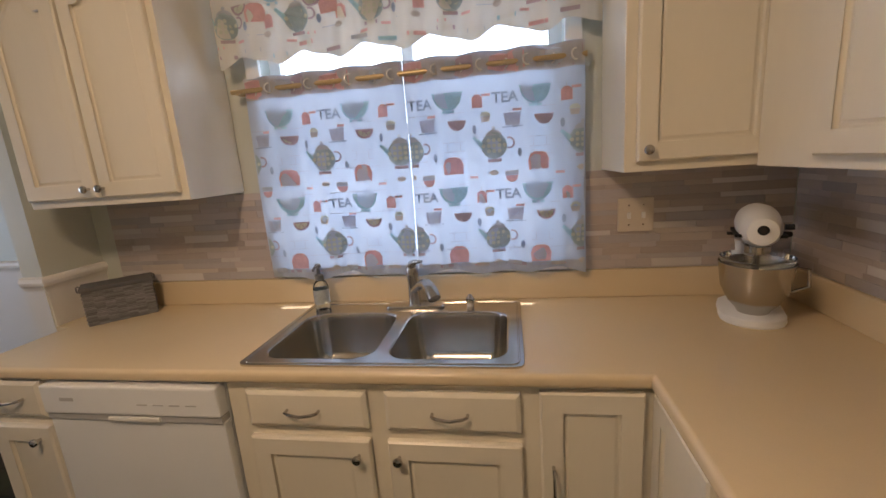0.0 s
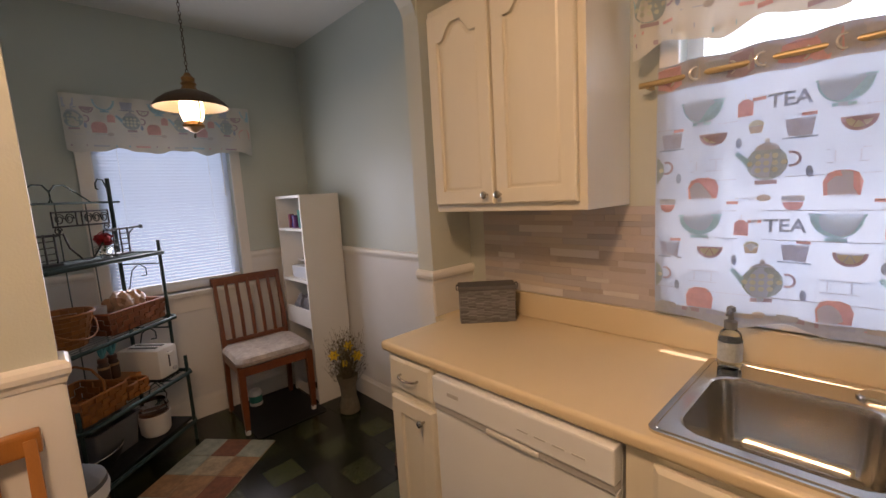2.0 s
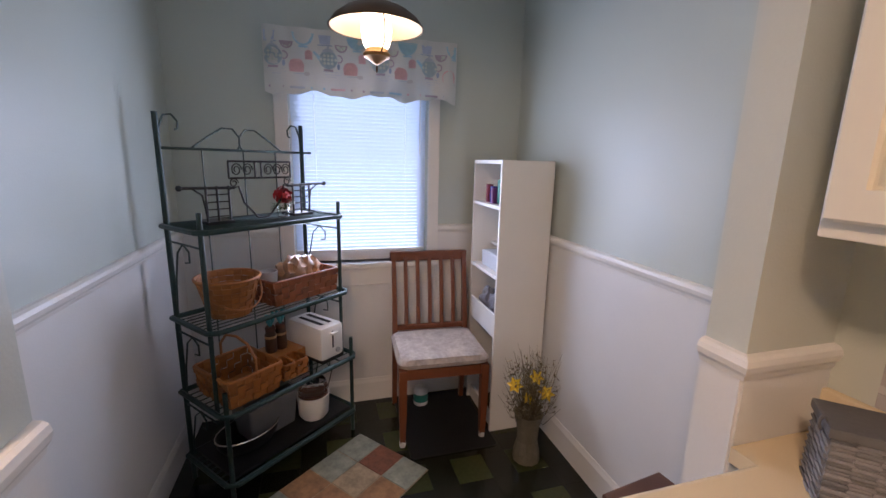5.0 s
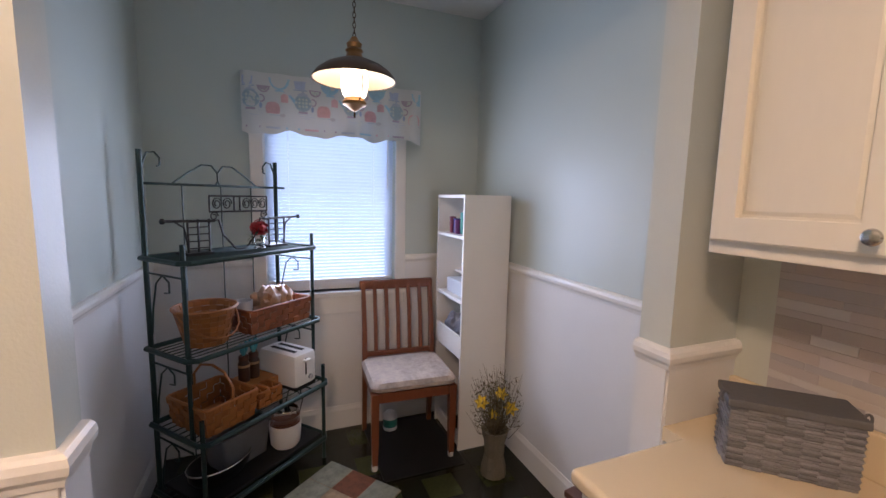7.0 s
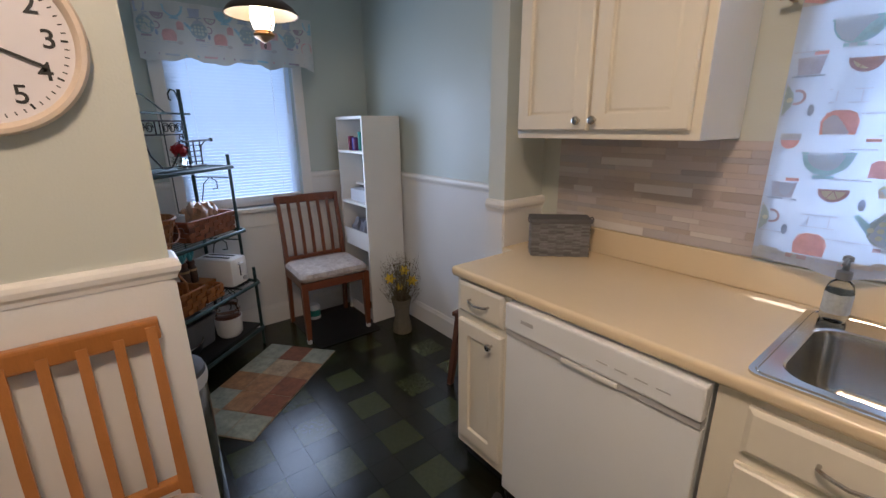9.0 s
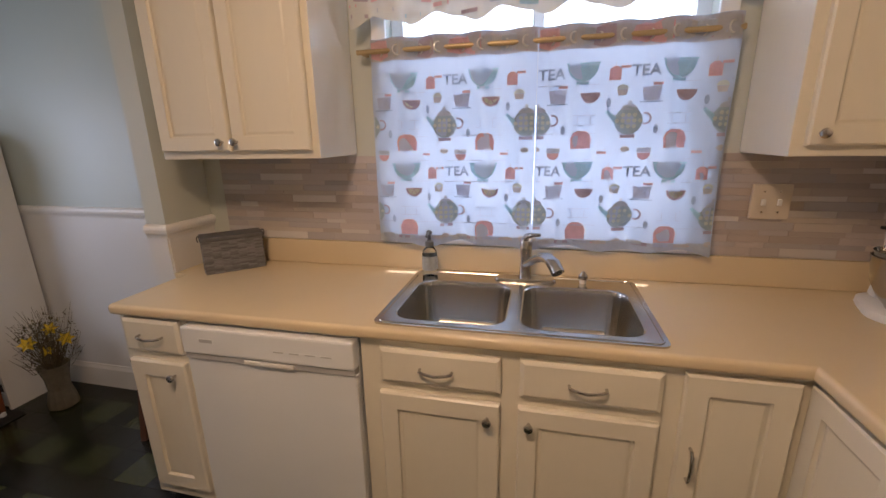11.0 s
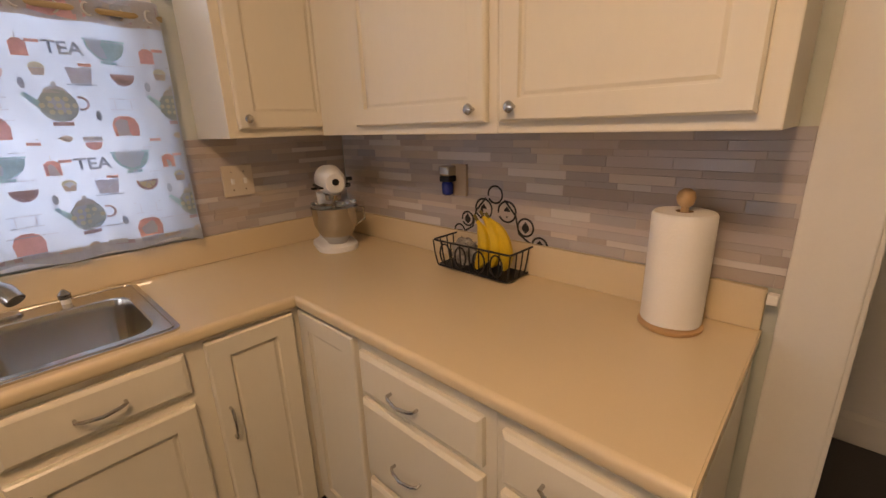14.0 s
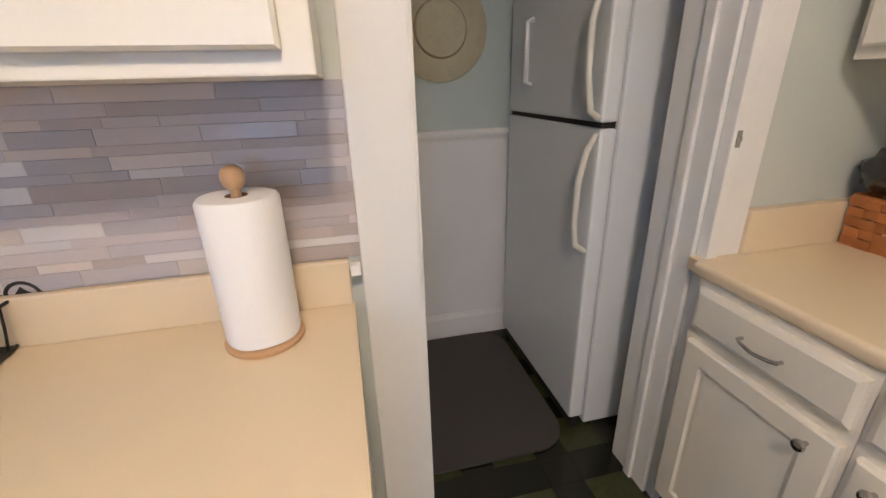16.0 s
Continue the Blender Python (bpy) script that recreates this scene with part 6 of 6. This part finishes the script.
part("knob", lathe(bmesh.new(), [(0.010, 0.297), (0.017, 0.304), (0.0205, 0.318), (0.017, 0.331), (0.008, 0.338), (0.0, 0.339)], 20, cap1=False), M_PALEWOOD, ptw, "round wooden knob", True)

# ---- fridge alcove ----
fr = thing("refrigerator", pose(1.565, -0.69, 0, 0, 0, 0), "white top-freezer refrigerator in the alcove", "refrigerator")
M_FR = mat("white_pebbled_enamel", (0.76, 0.77, 0.77), 0.35, var=0.02, fine=260, bump=0.12)
part("body", B((0.0, -0.70, 0.02, 0.76, -0.07, 1.70), bev=0.006), M_FR, fr)
for nm, z0, z1 in (("door", 0.06, 1.218), ("freezer_door", 1.236, 1.70)):
    part(nm, B((0.0, -0.062, z0, 0.76, 0.0, z1), bev=0.012), M_FR, fr, smooth=False)
part("gasket", B((0.012, -0.069, 0.07, 0.75, -0.063, 1.69)), M_APPL_G, fr)
# black filler imitating the shade between the two doors
part("gap_strip", B((0.01, -0.06, 1.216, 0.75, -0.012, 1.238)), M_DARK, fr)
part("grille", B((0.01, -0.05, 0.0, 0.75, -0.02, 0.058)), M_DARK, fr)
for pts in ([(0.016, 0.0, 0.80), (0.016, 0.04, 0.83), (0.016, 0.052, 0.90), (0.016, 0.05, 1.05), (0.016, 0.03, 1.15), (0.016, 0.0, 1.20)], [(0.016, 0.0, 1.25), (0.016, 0.03, 1.27), (0.016, 0.05, 1.38), (0.016, 0.052, 1.52), (0.016, 0.03, 1.62), (0.016, 0.0, 1.64)]):
    part("handle", tube(bmesh.new(), pts, 0.011, 10), mat("ivory_plastic", (0.72, 0.69, 0.60), 0.35), fr, "curved ivory handle", True)
part("side_grip", tube(bmesh.new(), [(0.53, 0.0, 1.35), (0.53, 0.025, 1.36), (0.53, 0.025, 1.58), (0.53, 0.0, 1.59)], 0.011, 8), M_PLASTIC_W, fr, "white bar on the freezer door", True)
fmat = thing("floor_mat", pose(1.95, -0.33, 0), "dark grey rounded floor mat in the alcove", "mat")
part("mat", plate(bmesh.new(), rrect(-0.46, -0.34, 0.40, 0.34, 0.14, 0.012, 8), [], 0.010), M_GREYMAT, fmat)
hat = thing("straw_hat", pose(2.378, -0.37, 1.585, 90, 0, -90), "flat straw hat hung on the alcove wall", "hat")
part("brim", lathe(bmesh.new(), [(0.215, 0.004), (0.218, 0.010), (0.21, 0.016), (0.12, 0.03), (0.115, 0.012)], 48), M_STRAW, hat, smooth=True)
part("crown", lathe(bmesh.new(), [(0.118, 0.026), (0.112, 0.040), (0.095, 0.046), (0.0, 0.048)], 40, cap1=False), M_STRAW, hat, smooth=True)
part("band", lathe(bmesh.new(), [(0.1205, 0.027), (0.1165, 0.036)], 40, cap0=False, cap1=False), M_PALEWOOD, hat, "tan band")

# ---- things on the second counter ----
splint_basket(pose(1.07, -1.33, TOP), 0.24, 0.15, 0.14, "honey-coloured splint basket on the second counter", 0.03)
bo = thing("black_bowl", pose(1.12, -1.32, TOP + 0.148), "black plastic-wrapped bowl on the basket", "bowl")
bm = bmesh.new()
bmesh.ops.create_icosphere(bm, subdivisions=3, radius=1)
for v in bm.verts:
    k = 1 + 0.2 * noise.noise(v.co * 2.6)
    v.co = Vector((v.co.x * 0.11 * k, v.co.y * 0.09 * k, max(0.0, 0.06 + v.co.z * 0.075 * k)))
part("bowl", bm, mat("black_plastic", (0.012, 0.012, 0.013), 0.25, coat=0.4), bo, smooth=True)

# ---- backsplash tiles and floor tiles, piece by piece ----
random.seed(11)
TILES = [mat("tile_" + n, c, r, var=0.10, scale=30, fine=150, bump=0.1, rnd=0.10, stretch=(0.4, 1, 3)) for n, c, r in (("taupe", (0.43, 0.37, 0.34), 0.35), ("mauve", (0.47, 0.42, 0.41), 0.3), ("pale", (0.63, 0.60, 0.58), 0.2), ("sand", (0.53, 0.47, 0.42), 0.3), ("grey", (0.45, 0.42, 0.43), 0.16))]


def unit_piece(name, material, bev):
    bm = bmesh.new()
    o, i = 0.5, 0.5 - bev
    rings(bm, [[(a * o, 0.5, b * o) for a, b in ((-1, -1), (1, -1), (1, 1), (-1, 1))], [(a * o, -0.2, b * o) for a, b in ((-1, -1), (1, -1), (1, 1), (-1, 1))], [(a * (0.5 - bev * 0.2), -0.5, b * i) for a, b in ((-1, -1), (1, -1), (1, 1), (-1, 1))]], True, True, True)
    me = bpy.data.meshes.new(name)
    bmesh.ops.recalc_face_normals(bm, faces=bm.faces)
    bm.to_mesh(me)
    bm.free()
    me.materials.append(material)
    return me


TM = [unit_piece("tile", m, 0.035) for m in TILES]


def tile_field(parent, m, L, z0, z1):
    """Strip tiles on the plane of m: x along, -y out of the wall."""
    z = z0
    hs = [0.032, 0.018, 0.026, 0.018, 0.030, 0.018, 0.024]
    r = 0
    while z < z1 - 0.008:
        h = min(hs[r % 7], z1 - z)
        x = -random.uniform(0, 0.12)
        while x < L:
            w = random.choice((0.09, 0.13, 0.17, 0.21, 0.25))
            a, b = max(0, x), min(L, x + w)
            if b - a > 0.012:
                o = new("tile", random.choices(TM, (5, 4, 2, 3, 4))[0])
                o.parent = parent
                pr = random.uniform(0.0044, 0.0052)
                o.matrix_world = m @ Matrix.Translation(((a + b) / 2, -pr / 2, z + h / 2)) @ Matrix.Diagonal((b - a - 0.0005, pr, h - 0.0005, 1))
            x += w
        z += h
        r += 1


for nm, m, L, par in (("a", pose(-1.455, WY, 0), 0.768, wall_sink), ("b", pose(0.547, WY, 0), 0.688, wall_sink), ("c", pose(WX, 1.79, 0, 0, 0, -90), 1.705, wall_right)):
    bm = B((0, -0.0036, 1.0145, L, -0.0005, 1.376))
    bmesh.ops.transform(bm, matrix=m, verts=bm.verts)
    structure("trim_grout_" + nm, bm, M_GROUT, "grey grout bed of the strip-tile backsplash", "backsplash")
    tile_field(par, m, L, 1.0155, 1.375)

FT = [mat("vinyl_" + n, c, 0.22, var=0.35, scale=9, fine=80, bump=0.04, rnd=0.15) for n, c in (("dark", (0.010, 0.011, 0.005)), ("olive", (0.034, 0.039, 0.013)), ("brown", (0.012, 0.011, 0.005)))]
FM = []
for m in FT:
    bm = bmesh.new()
    rings(bm, [[(a * 0.5 * s, b * 0.5 * s, z) for a, b in ((-1, -1), (1, -1), (1, 1), (-1, 1))] for s, z in ((1, -0.0028), (1, -0.0003), (0.997, 0.0))], True, False, True)
    me = bpy.data.meshes.new("floor_tile")
    bmesh.ops.recalc_face_normals(bm, faces=bm.faces)
    bm.to_mesh(me)
    bm.free()
    me.materials.append(m)
    FM.append(me)
floor_ob = bpy.data.objects["floor"]
P1, P2 = 0.172, 0.128
ys, xs = [], []
for lst, a, b in ((xs, -3.465, 2.38), (ys, -1.53, 1.9)):
    p, k = a, 0
    while p < b:
        w = P1 if k % 2 else P2
        lst.append((p, min(p + w, b), k))
        p, k = p + w, k + 1
far = [[], [], []]
for x0, x1, i in xs:
    for y0, y1, j in ys:
        cx, cy = (x0 + x1) / 2, (y0 + y1) / 2
        if cx < -1.6 and cy < 0.05 or 1.24 < cx and cy > 0.25 or -1.6 < cx < 1.24 and (cy > 1.35 or cy < -0.95):
            continue
        if -1.6 < cx < 1.24 and cx > 0.75 and cy > 0.1 or cx > 1.5 and cy < -0.75:
            continue
        kind = 1 if i % 2 and j % 2 else 0 if i % 2 or j % 2 else 2
        m = Matrix.Translation((cx, cy, 0.0)) @ Matrix.Diagonal((x1 - x0 - 0.001, y1 - y0 - 0.001, 1, 1))
        if cy < 0.25 and cx < 1.24:
            far[kind].append(m)
            continue
        o = new("floor_tile", FM[kind])
        o.parent = floor_ob
        o.matrix_world = m
for kind, ms in enumerate(far):      # the part of the floor that lies behind the walk
    verts, faces = [], []
    for m in ms:
        n = len(verts)
        verts += [m @ v.co for v in FM[kind].vertices]
        faces += [[n + k for k in p.vertices] for p in FM[kind].polygons]
    me = bpy.data.meshes.new("floor_tiles")
    me.from_pydata(verts, [], faces)
    me.materials.append(FT[kind])
    o = new("floor_tiles", me)
    o.parent = floor_ob
    tagged(o, kind="stuff")
